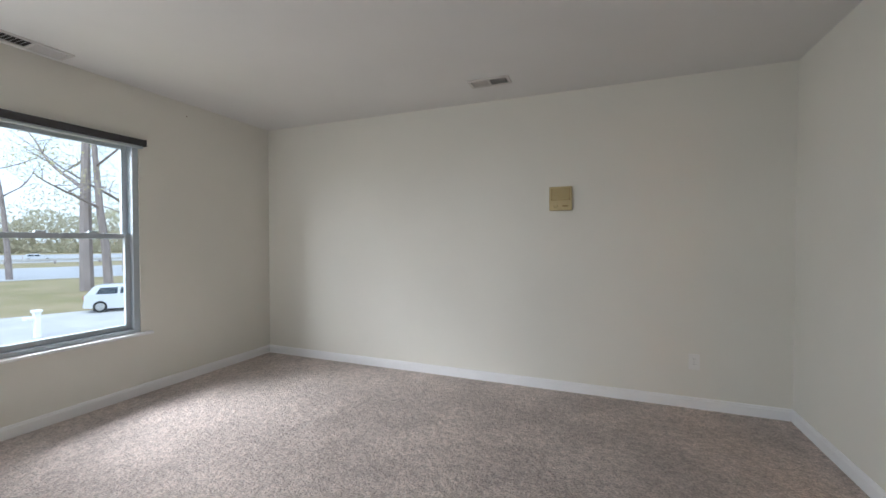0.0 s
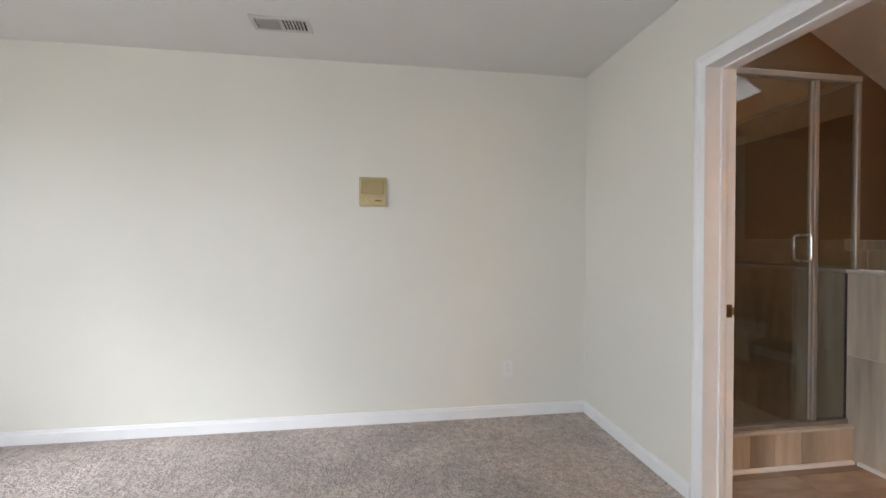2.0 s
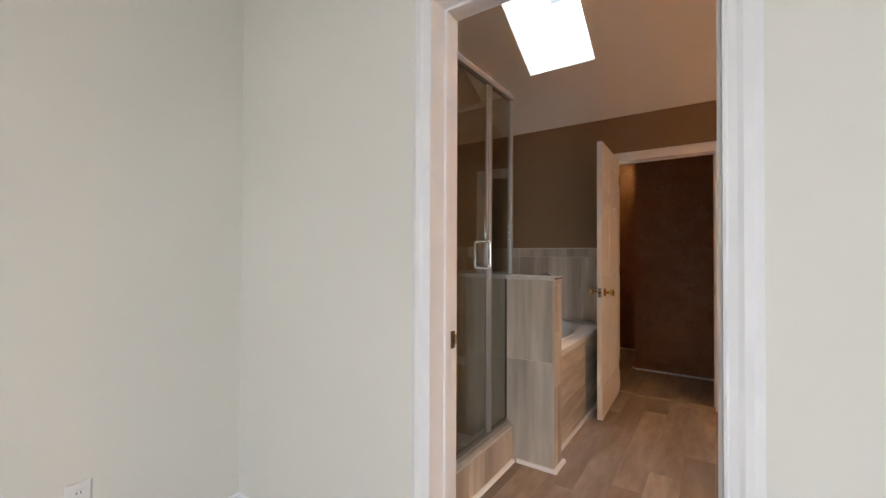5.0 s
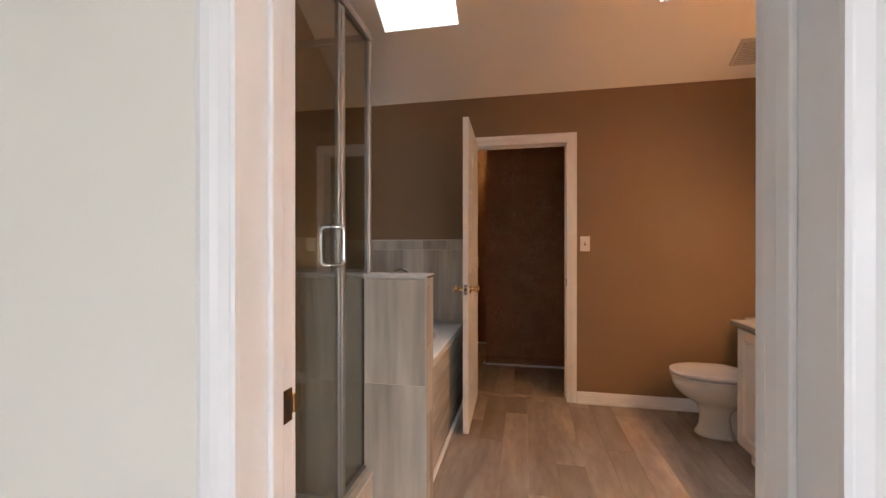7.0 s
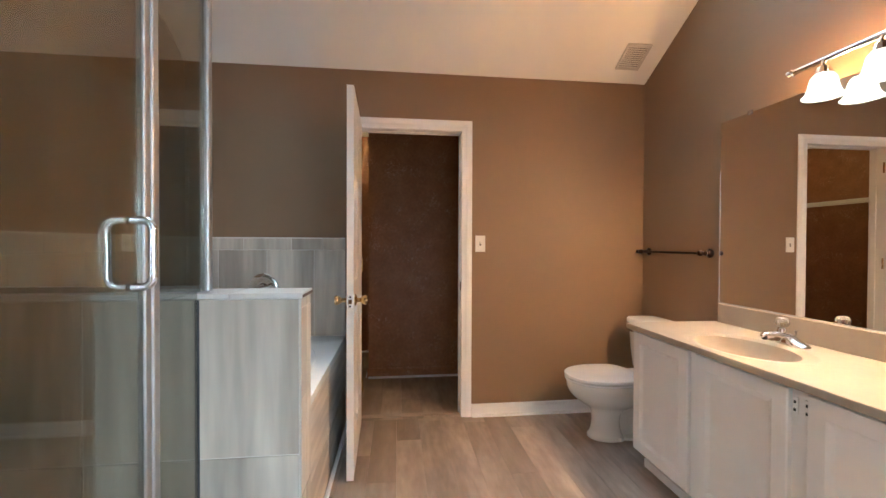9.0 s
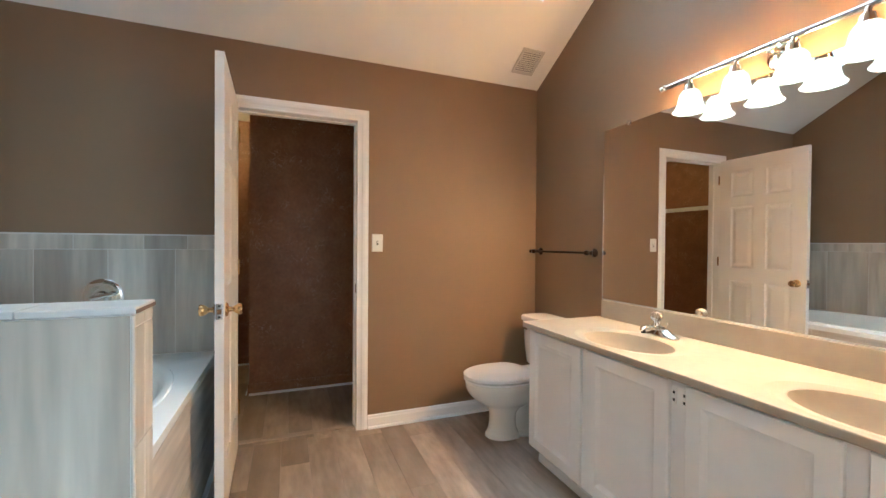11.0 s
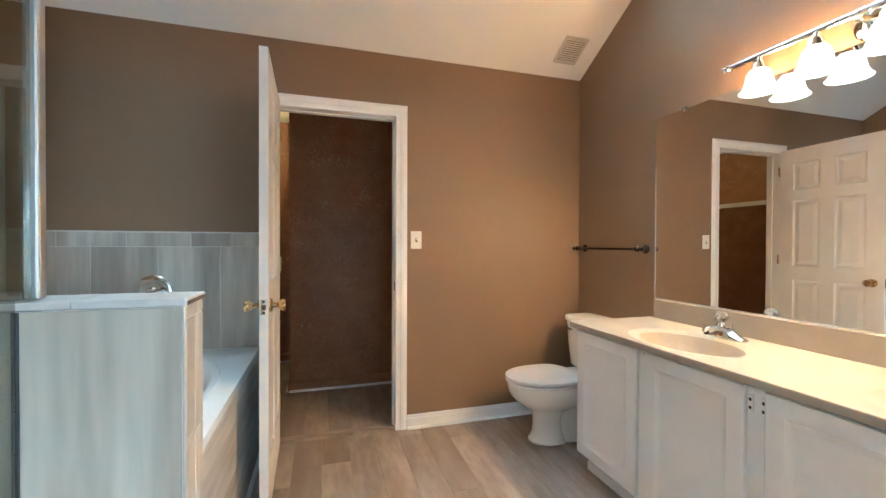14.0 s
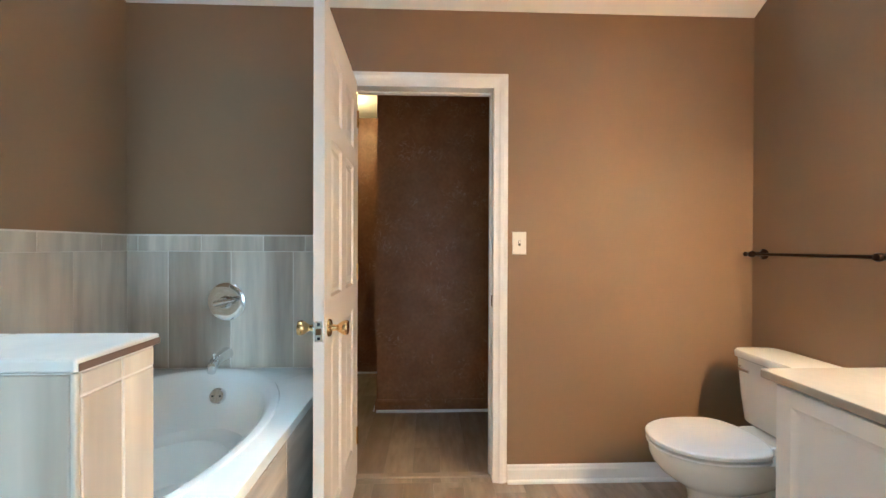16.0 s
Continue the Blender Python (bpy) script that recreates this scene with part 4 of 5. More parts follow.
def wall_mirror():
    x0, x1, z0, z1 = WX0 + 0.012, 3.238, VZ + 0.112, 1.918
    ob = thing("wall_mirror", "large frameless wall mirror over the vanity", "mirror", ((x0 + x1) / 2, WY0, z0))
    part("glass", boxed(x0, x1, WY0 + 0.002, WY0 + 0.0075, z0, z1), MIRROR, ob)
    # chrome strip stands in for the edge's glint, so it stops short of the top
    part("edge_glint", boxed(x1, x1 + 0.0045, WY0 + 0.002, WY0 + 0.0085, z0, z1 - 0.27), CHROME, ob, "chrome strip for the glint on the polished mirror edge")
    part("edge_channel", boxed(x0, x1, WY0 + 0.002, WY0 + 0.011, z0 - 0.006, z0 - 0.0005, 0.001), ALU, ob)
    for cx in (3.05, 2.3, 1.6):
        part("clip", boxed(cx - 0.012, cx + 0.012, WY0 + 0.002, WY0 + 0.014, z1 - 0.012, z1 + 0.012, 0.004), CRYSTAL, ob, "clear plastic mirror clip")
wall_mirror()

def vanity_light():
    y, z = 0.062, 1.990
    ob = thing("vanity_light", "chrome bar vanity light with four lit bell shades", "wall lamp", (2.30, WY0, z))
    m = Matrix.Translation((2.30, WY0 + 0.001, z - 0.012)) @ Matrix.Rotation(radians(-90), 4, "X")
    part("canopy", turned([(0.062, 0), (0.062, 0.008), (0.050, 0.02), (0.030, 0.03), (0.014, 0.04), (0.012, 0.082)], m, 32), CHROME, ob, smooth=True)
    part("bar", tube([(1.915, y, z), (2.745, y, z)], 0.0125, 16), CHROME, ob, smooth=True)
    for sx, d in ((1.915, -1), (2.745, 1)):
        m = Matrix.Translation((sx, y, z)) @ Matrix.Rotation(radians(90 * d), 4, "Y")
        part("finial", turned([(0.0125, -0.005), (0.017, 0.0), (0.015, 0.006), (0.009, 0.010), (0.014, 0.018), (0.013, 0.026), (0.005, 0.032)], m, 18), CHROME, ob, smooth=True)
    for bx in (2.335, 2.275):
        m = Matrix.Translation((bx, y, z)) @ Matrix.Rotation(radians(90), 4, "Y")
        part("collar", turned([(0.011, -0.02), (0.014, -0.014), (0.012, -0.007), (0.014, 0), (0.012, 0.007), (0.014, 0.014), (0.011, 0.02)], m, 18), CHROME, ob, smooth=True)
    for bx in LAMP_X:
        yy = 0.068
        part("arm", tube([(bx, y, z), (bx, y + 0.004, z - 0.012), (bx, yy, z - 0.02), (bx, yy, z - 0.034)], 0.010, 12), CHROME, ob, smooth=True)
        part("socket_cup", turned([(0.012, 0), (0.022, -0.006), (0.026, -0.02), (0.030, -0.034), (0.028, -0.036)], pose(bx, yy, z - 0.026), 24), CHROME, ob, smooth=True)
        prof = [(r * 0.85, h * 0.93) for r, h in [(0.030, 0.0), (0.042, -0.008), (0.051, -0.022), (0.056, -0.042), (0.060, -0.062), (0.066, -0.080), (0.076, -0.094), (0.083, -0.100), (0.081, -0.103), (0.073, -0.097), (0.063, -0.082), (0.057, -0.062), (0.053, -0.042), (0.048, -0.022), (0.039, -0.010)]]
        part("shade", turned(prof, pose(bx, yy, z - 0.058), 32, (False, False)), SHADE, ob, "frosted bell glass shade, lit", True)
vanity_light()

def towel_bar():
    y, z = 0.028, 1.18
    ob = thing("towel_bar", "dark bronze towel bar on the brown wall", "towel bar", (3.6, WY0, z))
    part("bar", tube([(3.288, y, z), (3.935, y, z)], 0.0075, 12), BRONZE, ob, smooth=True)
    for x in (3.315, 3.89):
        m = Matrix.Translation((x, WY0 + 0.001, z)) @ Matrix.Rotation(radians(-90), 4, "X")
        part("mount", turned([(0.027, 0), (0.027, 0.006), (0.018, 0.012), (0.012, 0.02), (0.011, 0.05), (0.016, 0.056), (0.017, 0.066), (0.013, 0.076), (0.004, 0.080)], m, 24), BRONZE, ob, smooth=True)
    for x, d in ((3.288, -1), (3.935, 1)):
        m = Matrix.Translation((x, y, z)) @ Matrix.Rotation(radians(90 * d), 4, "Y")
        part("finial", turned([(0.008, -0.006), (0.013, 0), (0.013, 0.006), (0.006, 0.012)], m, 16), BRONZE, ob, smooth=True)
towel_bar()

# ---- toilet ----
def toilet():
    cx = 3.585
    ob = thing("toilet", "biscuit two-piece toilet with closed white lid", "toilet", (cx, 0.35, 0))
    def egg(z, y0, y1, w, n=36):
        """An egg-shaped ring from y0 at the back to y1 at the front."""
        pts = []
        cy = y0 + (y1 - y0) * 0.45
        for i in range(n):
            a = 2 * math.pi * i / n
            c, s = math.cos(a), math.sin(a)
            ly = (y1 - cy) if s > 0 else (cy - y0)
            wx = w * (abs(c) ** 0.92) * (1 if s > 0 else 1 - 0.26 * s * s)
            pts.append((cx + math.copysign(wx, c), cy + ly * math.copysign(abs(s) ** (1.0 if s > 0 else 0.42), s), z))
        return pts
    bowl = [egg(0.0, 0.355, 0.580, 0.094), egg(0.014, 0.355, 0.580, 0.094), egg(0.024, 0.365, 0.570, 0.085), egg(0.06, 0.378, 0.558, 0.074), egg(0.12, 0.385, 0.553, 0.069), egg(0.17, 0.375, 0.557, 0.071), egg(0.20, 0.35, 0.570, 0.083), egg(0.222, 0.31, 0.597, 0.105), egg(0.245, 0.265, 0.633, 0.132), egg(0.275, 0.225, 0.672, 0.157), egg(0.31, 0.205, 0.700, 0.174), egg(0.345, 0.20, 0.714, 0.182), egg(0.38, 0.20, 0.718, 0.184), egg(0.390, 0.205, 0.711, 0.179)]
    part("trapway", loft(bmesh.new(), [ring(cx, 0.265, z, w, 0.150, 28, 3.0) for z, w in ((0.0, 0.088), (0.016, 0.088), (0.028, 0.058), (0.12, 0.046), (0.20, 0.052), (0.30, 0.085))]), CERAMIC, ob, smooth=True)
    low = 0.94
    bowl = [[(p[0], p[1], p[2] * low) for p in r] for r in bowl]
    part("bowl", loft(bmesh.new(), bowl), CERAMIC, ob, smooth=True)
    part("seat", loft(bmesh.new(), [egg(0.3685, 0.275, 0.722, 0.184), egg(0.3715, 0.272, 0.726, 0.188), egg(0.3795, 0.272, 0.726, 0.188), egg(0.3825, 0.282, 0.710, 0.174)]), SEAT, ob, smooth=True)
    part("lid", loft(bmesh.new(), [egg(0.3865, 0.276, 0.710, 0.174), egg(0.3915, 0.270, 0.727, 0.189), egg(0.4040, 0.270, 0.728, 0.190), egg(0.4075, 0.273, 0.725, 0.187), egg(0.4090, 0.280, 0.716, 0.179), egg(0.4098, 0.34, 0.60, 0.09)]), SEAT, ob, "closed white lid", True)
    for s in (-1, 1):
        part("hinge_cap", boxed(cx + s * 0.075 - 0.018, cx + s * 0.075 + 0.018, 0.245, 0.277, 0.367, 0.395, 0.006), SEAT, ob, smooth=True)
    def tank_ring(z, w, y0, y1, n=40):
        return ring(cx, (y0 + y1) / 2, z, w, (y1 - y0) / 2, n, 6.0)
    part("shelf", loft(bmesh.new(), [tank_ring(0.28, 0.10, 0.02, 0.26), tank_ring(0.34, 0.12, 0.0, 0.27), tank_ring(0.3885, 0.125, 0.0, 0.27)]), CERAMIC, ob, smooth=True)
    tank = part("tank", loft(bmesh.new(), [tank_ring(0.389, 0.175, 0.002, 0.175), tank_ring(0.40, 0.190, -0.006, 0.187), tank_ring(0.52, 0.208, -0.010, 0.195), tank_ring(0.690, 0.222, -0.012, 0.202)]), CERAMIC, ob, smooth=True)
    part("tank_lid", loft(bmesh.new(), [tank_ring(0.691, 0.226, -0.014, 0.206), tank_ring(0.695, 0.232, -0.016, 0.212), tank_ring(0.716, 0.233, -0.016, 0.213), tank_ring(0.727, 0.226, -0.012, 0.206), tank_ring(0.730, 0.20, 0.0, 0.18)]), CERAMIC, ob, smooth=True)
    flush = part("flush_lever", turned([(0.013, 0), (0.013, 0.006), (0.007, 0.012), (0.006, 0.018)], Matrix.Translation((cx + 0.165, 0.198, 0.645)) @ Matrix.Rotation(radians(-90), 4, "X"), 16), CHROME, tank, smooth=True)
    part("lever_arm", boxed(cx + 0.10, cx + 0.17, 0.211, 0.219, 0.638, 0.651, 0.003), CHROME, tank, smooth=True)
    for s in (-1, 1):
        part("bolt_cap", turned([(0.014, 0), (0.014, 0.012), (0.008, 0.02)], pose(cx + s * 0.10, 0.42, 0.012), 14), CERAMIC, ob, smooth=True)
toilet()

# ---- wall plates and vents ----
def wall_switch():
    x, y, z = WX1, 1.21, 1.232
    ob = thing("light_switch", "white toggle light switch on the brown wall", "switch", (x, y, z))
    part("plate", boxed(x - 0.006, x - 0.0005, y - 0.036, y + 0.036, z - 0.058, z + 0.058, 0.003), PLASTIC, ob)
    part("toggle_slot", boxed(x - 0.0075, x - 0.005, y - 0.006, y + 0.006, z - 0.013, z + 0.013), DARK, ob)
    part("toggle", boxed(x - 0.016, x - 0.006, y - 0.004, y + 0.004, z - 0.002, z + 0.010, 0.002), PLASTIC, ob)
wall_switch()

def wall_outlet(x, z, label):
    ob = thing("wall_outlet", label, "outlet", (x, BY1, z))
    part("plate", boxed(x - 0.036, x + 0.036, BY1 - 0.006, BY1 - 0.0005, z - 0.058, z + 0.058, 0.003), PLASTIC, ob)
    for dz in (-0.02, 0.02):
        face = part("socket", loft(bmesh.new(), [[(p[0], BY1 - 0.0055, p[1]) for p in ring(x, z + dz, 0, 0.0165, 0.014, 20)], [(p[0], BY1 - 0.0085, p[1]) for p in ring(x, z + dz, 0, 0.016, 0.0135, 20)]]), PLASTIC, ob)
        for dx in (-0.006, 0.006):
            part("slot", boxed(x + dx - 0.0012, x + dx + 0.0012, BY1 - 0.0092, BY1 - 0.008, z + dz - 0.002, z + dz + 0.006), DARK, face)
    part("screw", turned([(0.003, 0), (0.003, 0.0015)], Matrix.Translation((x, BY1 - 0.006, z)) @ Matrix.Rotation(radians(90), 4, "X"), 10), ALU, ob)
wall_outlet(0.645, 0.334, "white duplex outlet low on the bedroom wall")

def intercom():
    x0, x1, z0, z1, y = -0.402, -0.222, 1.477, 1.673, BY1
    ob = thing("intercom", "yellowed plastic wall intercom with speaker grille", "intercom", ((x0 + x1) / 2, y, z0))
    part("housing", boxed(x0, x1, y - 0.022, y - 0.0005, z0, z1, 0.006), CREAM, ob)
    part("grille_field", boxed(x0 + 0.014, x1 - 0.014, y - 0.0235, y - 0.021, z0 + 0.083, z1 - 0.014, 0.001), CREAM2, ob, "darker speaker grille")
    for i in range(11):
        z = z0 + 0.090 + i * 0.0088
        part("grille_slat", boxed(x0 + 0.026, x1 - 0.026, y - 0.0265, y - 0.0233, z, z + 0.0045, 0.001), CREAM, ob)
    part("ledge", boxed(x0 + 0.006, x1 - 0.006, y - 0.026, y - 0.021, z0 + 0.072, z0 + 0.080, 0.002), CREAM, ob)
    m = Matrix.Translation((x0 + 0.052, y - 0.021, z0 + 0.038)) @ Matrix.Rotation(radians(90), 4, "X")
    part("dial", turned([(0.017, 0), (0.016, 0.010), (0.013, 0.013), (0.004, 0.013)], m, 22), CREAM, ob, smooth=True)
    part("slot", boxed(x1 - 0.075, x1 - 0.030, y - 0.0245, y - 0.021, z0 + 0.030, z0 + 0.044, 0.002), CREAM2, ob)
    part("slot_dark", boxed(x1 - 0.072, x1 - 0.033, y - 0.0252, y - 0.024, z0 + 0.034, z0 + 0.039), DARKBRASS, ob)
    for sx in (x0 + 0.020, x1 - 0.020):
        part("screw", turned([(0.003, 0), (0.003, 0.003)], Matrix.Translation((sx, y - 0.0235, z0 + 0.092)) @ Matrix.Rotation(radians(90), 4, "X"), 8), DARKBRASS, ob)
intercom()

def register(x0, x1, y0, y1, z, along, label):
    """Ceiling register: rim, two banks of louvres."""
    ob = thing("ceiling_vent", label, "vent", ((x0 + x1) / 2, (y0 + y1) / 2, z), group="bedroom ceiling vents")
    part("backing", boxed(x0 + 0.02, x1 - 0.02, y0 + 0.02, y1 - 0.02, z - 0.003, z - 0.0005), DARK, ob)
    part("rim", slab(x0, x1, y0, y1, z - 0.010, z - 0.0005, [(x0 + 0.022, x1 - 0.022, y0 + 0.022, y1 - 0.022)]), VENT, ob)
    n = 14
    a0, a1 = (x0 + 0.03, x1 - 0.03) if along == "x" else (y0 + 0.03, y1 - 0.03)
    for i in range(n):
        c = a0 + (a1 - a0) * (i + 0.5) / n
        tilt = -38 if i < n / 2 else 38
        if along == "x":
            m = Matrix.Translation((c, (y0 + y1) / 2, z - 0.009)) @ Matrix.Rotation(radians(tilt), 4, "Y")
            part("slat", boxed(-0.009, 0.009, -(y1 - y0) / 2 + 0.021, (y1 - y0) / 2 - 0.021, -0.0006, 0.0006, 0, m), VENT, ob)
        else:
            m = Matrix.Translation(((x0 + x1) / 2, c, z - 0.009)) @ Matrix.Rotation(radians(-tilt), 4, "X")
            part("slat", boxed(-(x1 - x0) / 2 + 0.021, (x1 - x0) / 2 - 0.021, -0.009, 0.009, -0.0006, 0.0006, 0, m), VENT, ob)
    mid = (a0 + a1) / 2
    if along == "x":
        part("bridge", boxed(mid - 0.006, mid + 0.006, y0 + 0.02, y1 - 0.02, z - 0.012, z - 0.001), VENT, ob)
    else:
        part("bridge", boxed(x0 + 0.02, x1 - 0.02, mid - 0.006, mid + 0.006, z - 0.012, z - 0.001), VENT, ob)
register(-0.96, -0.645, 2.72, 2.865, BZ, "x", "grey enamel ceiling register with louvres over the bedroom")
register(-3.38, -3.22, 0.98, 1.36, BZ, "y", "grey enamel ceiling register with louvres by the window")

def bath_vent():
    u0, u1, y0, y1 = -(WX1 - 3.69) * k_slope, -(WX1 - 3.86) * k_slope, 0.095, 0.265
    ob = thing("bath_vent", "square louvred exhaust vent in the sloped ceiling", "vent", slope_pose @ Vector(((u0 + u1) / 2, 0.18, 0)))
    def put(name, bm, mat):
        bmesh.ops.transform(bm, matrix=slope_pose, verts=bm.verts)
        part(name, bm, mat, ob)
    put("backing", boxed(u0 + 0.015, u1 - 0.015, y0 + 0.015, y1 - 0.015, -0.003, -0.0006), DARK)
    put("rim", slab(u0, u1, y0, y1, -0.011, -0.0006, [(u0 + 0.014, u1 - 0.014, y0 + 0.014, y1 - 0.014)]), VENT)
    for i in range(11):
        c = u0 + 0.022 + (u1 - u0 - 0.044) * i / 10
        put("slat", boxed(-0.005, 0.005, y0 + 0.013, y1 - 0.013, -0.0007, 0.0007, 0, Matrix.Translation((c, 0, -0.008)) @ Matrix.Rotation(radians(35), 4, "Y")), VENT)
bath_vent()

def wall_nail():
    x, y, z = BX0, 2.27, 2.33
    ob = thing("wall_nail", "small bent nail in the bedroom wall", "nail", (x, y, z))
    part("shank", tube([(x - 0.004, y, z), (x + 0.012, y, z + 0.003)], 0.0015, 8), DARKBRASS, ob)
    part("head", turned([(0.004, 0), (0.004, 0.0012)], Matrix.Translation((x + 0.012, y, z + 0.003)) @ Matrix.Rotation(radians(90), 4, "Y"), 10), DARKBRASS, ob)
wall_nail()

# ---- outside the window ----
LAWN = material("spring lawn", (0.24, 0.21, 0.09), 0.95, second=(0.35, 0.28, 0.16), scale=0.35, fine=0.3, fine_scale=6)
ASPHALT = material("pale concrete", (0.55, 0.53, 0.51), 0.9, vary=0.2, scale=0.6, fine=0.1, fine_scale=8)
ROAD = material("grey asphalt", (0.42, 0.42, 0.43), 0.9, vary=0.15, scale=0.3)
BARK = material("pine bark", (0.34, 0.29, 0.27), 0.9, second=(0.22, 0.185, 0.175), scale=4, stretch=(1, 1, 0.3), bump=0.5, bump_scale=12)
LEAF = material("spring leaves", (0.46, 0.46, 0.22), 0.8, second=(0.52, 0.44, 0.24), scale=0.5)
def let_through(m, color):
    """Thin leaves let half of the light through."""
    n, l = m.node_tree.nodes, m.node_tree.links
    back, mix = n.new("ShaderNodeBsdfTranslucent"), n.new("ShaderNodeMixShader")
    back.inputs[0].default_value = (*color, 1)
    l.new(n["Principled BSDF"].outputs[0], mix.inputs[1])
    l.new(back.outputs[0], mix.inputs[2])
    l.new(mix.outputs[0], n["Material Output"].inputs[0])
let_through(LEAF, (0.72, 0.68, 0.36))
# both colours are paled well beyond foliage to paint in distant haze
PINE = material("haze-paled far woods", (0.46, 0.46, 0.34), 0.9, second=(0.58, 0.52, 0.42), scale=0.25, fine=0.4, fine_scale=2)
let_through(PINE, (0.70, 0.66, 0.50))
CARPAINT = material("white car paint", (0.56, 0.57, 0.59), 0.25)
TYRE = material("tyre rubber", (0.02, 0.02, 0.02), 0.8)
CARGLASS = material("dark car glass", (0.03, 0.04, 0.05), 0.08)
RED = material("red tail lamp", (0.35, 0.02, 0.02), 0.3)

bm = bmesh.new()
bm.faces.new([bm.verts.new((a * 1500, b * 1500, GROUND)) for a, b in ((-1, -1), (1, -1), (1, 1), (-1, 1))])
structure("ground", bm, LAWN, "patchy spring lawn with bare earth", "ground")
VIEW = Vector((-0.925, 0.38, 0)).normalized()
ACROSS = Vector((0.38, 0.925, 0)).normalized()
def strip(name, d0, d1, s0, s1, z, mat, label, category, skew=0.0):
    bm = bmesh.new()
    pts = [VIEW * d0 + ACROSS * s0, VIEW * d0 + ACROSS * s1, VIEW * (d1 + skew) + ACROSS * s1, VIEW * d1 + ACROSS * s0]
    loft(bm, [[(p.x, p.y, GROUND + 0.001) for p in pts], [(p.x, p.y, GROUND + z) for p in pts]])
    structure(name, bm, mat, label, category)
strip("driveway", 19.5, 30, -30, 30, 0.03, ASPHALT, "pale concrete driveway below the window", "driveway")
strip("road", 58, 84, -300, 300, 0.04, ROAD, "grey road beyond the lawn", "road")
strip("highway", 104, 165, -500, 500, 0.06, ROAD, "distant grey highway", "road")

def guard_rail():
    ob = thing("guard_rail", "long pale guard rail beside the highway", "guard rail", VIEW * 98 + Vector((0, 0, GROUND)))
    p0, p1 = VIEW * 98 - ACROSS * 60, VIEW * 98 + ACROSS * 60
    bm = bmesh.new()
    loft(bm, [[(p.x, p.y, GROUND + h) for h in (0.5, 0.9)] + [((p + VIEW * 0.2).x, (p + VIEW * 0.2).y, GROUND + h) for h in (0.9, 0.5)] for p in (p0, p1)])
    part("rail", bm, ASPHALT, ob)
    for i in range(20):
        p = VIEW * 98.1 + ACROSS * (-57 + 6 * i)
        part("post", boxed(p.x - 0.1, p.x + 0.1, p.y - 0.1, p.y + 0.1, GROUND, GROUND + 0.55), BARK, ob)
guard_rail()

def hatchback(at, turn, label):
    ob = thing("hatchback_car", label, "car", (0, 0, 0))
    body = bmesh.new()
    sect = [(-2.05, 0.45, 0.78, 0.80, 0.35), (-1.98, 0.82, 0.95, 0.84, 0.28), (-1.72, 0.86, 1.02, 0.86, 0.25), (-0.9, 0.87, 0.98, 0.87, 0.2), (0.8, 0.87, 0.94, 0.87, 0.2), (1.5, 0.86, 0.82, 0.85, 0.22), (1.95, 0.80, 0.70, 0.78, 0.28), (2.08, 0.60, 0.55, 0.6, 0.36)]
    loft(body, [[(x, -w2, z0), (x, -w, z0 + 0.25), (x, -w * 0.97, zt), (x, w * 0.97, zt), (x, w, z0 + 0.25), (x, w2, z0)] for x, w, zt, w2, z0 in sect])
    b = part("body", body, CARPAINT, ob, smooth=True)
    cab = loft(bmesh.new(), [[(x, -w, z) for x in (a0,)] + [(a0, w, z), (a1, w, z), (a1, -w, z)] for a0, a1, w, z in ((-1.93, 1.0, 0.80, 0.95), (-1.60, 0.30, 0.66, 1.40), (-1.45, 0.15, 0.60, 1.45))])
    part("cabin", cab, CARPAINT, ob)
    for s in (-1, 1):
        for a, c in ((-1.35, -0.55), (-0.45, 0.45)):
            w = loft(bmesh.new(), [[(x, s * (0.80 - (z - 0.95) * 0.311 + d), z) for x, z in ((a - (0.15 if a < -1 else 0), 1.0), (c, 1.0), (c - (0.30 if a > -1 else 0), 1.34), (a + 0.05, 1.34))] for d in (-0.01, 0.012)])
            part("window", w, CARGLASS, ob)
        for x in (-1.3, 1.3):
            wheel = part("wheel", turned([(0.20, -0.1), (0.31, -0.1), (0.32, -0.07), (0.32, 0.07), (0.31, 0.1), (0.20, 0.1)], Matrix.Translation((x, s * 0.78, 0.32)) @ Matrix.Rotation(radians(90), 4, "X"), 24), TYRE, ob)
            part("rim", turned([(0.21, 0), (0.20, 0.02), (0.06, 0.035)], Matrix.Translation((x, s * 0.87, 0.32)) @ Matrix.Rotation(radians(-90 * s), 4, "X"), 20), ALU, wheel)
        part("tail_lamp", boxed(-2.03, -1.90, s * 0.70 - 0.09, s * 0.70 + 0.09, 0.74, 0.90, 0.02), RED, ob)
    part("rear_window", loft(bmesh.new(), [[(-1.93 + (z - 0.95) * 0.733 - d, y, z) for y, z in ((-0.62, 1.02), (0.62, 1.02), (0.52, 1.36), (-0.52, 1.36))] for d in (0.0, 0.02)]), CARGLASS, ob)
    ob.matrix_basis = Matrix.Translation(at) @ Matrix.Rotation(turn, 4, "Z")
    return ob
hatchback((-25.4, 14.7, GROUND + 0.031), math.atan2(0.80, 0.60), "white hatchback car parked on the driveway")
hatchback((VIEW * 110 - ACROSS * -1.0) + Vector((0, 0, GROUND + 0.061)), math.atan2(0.925, 0.38), "white car far off on the highway")

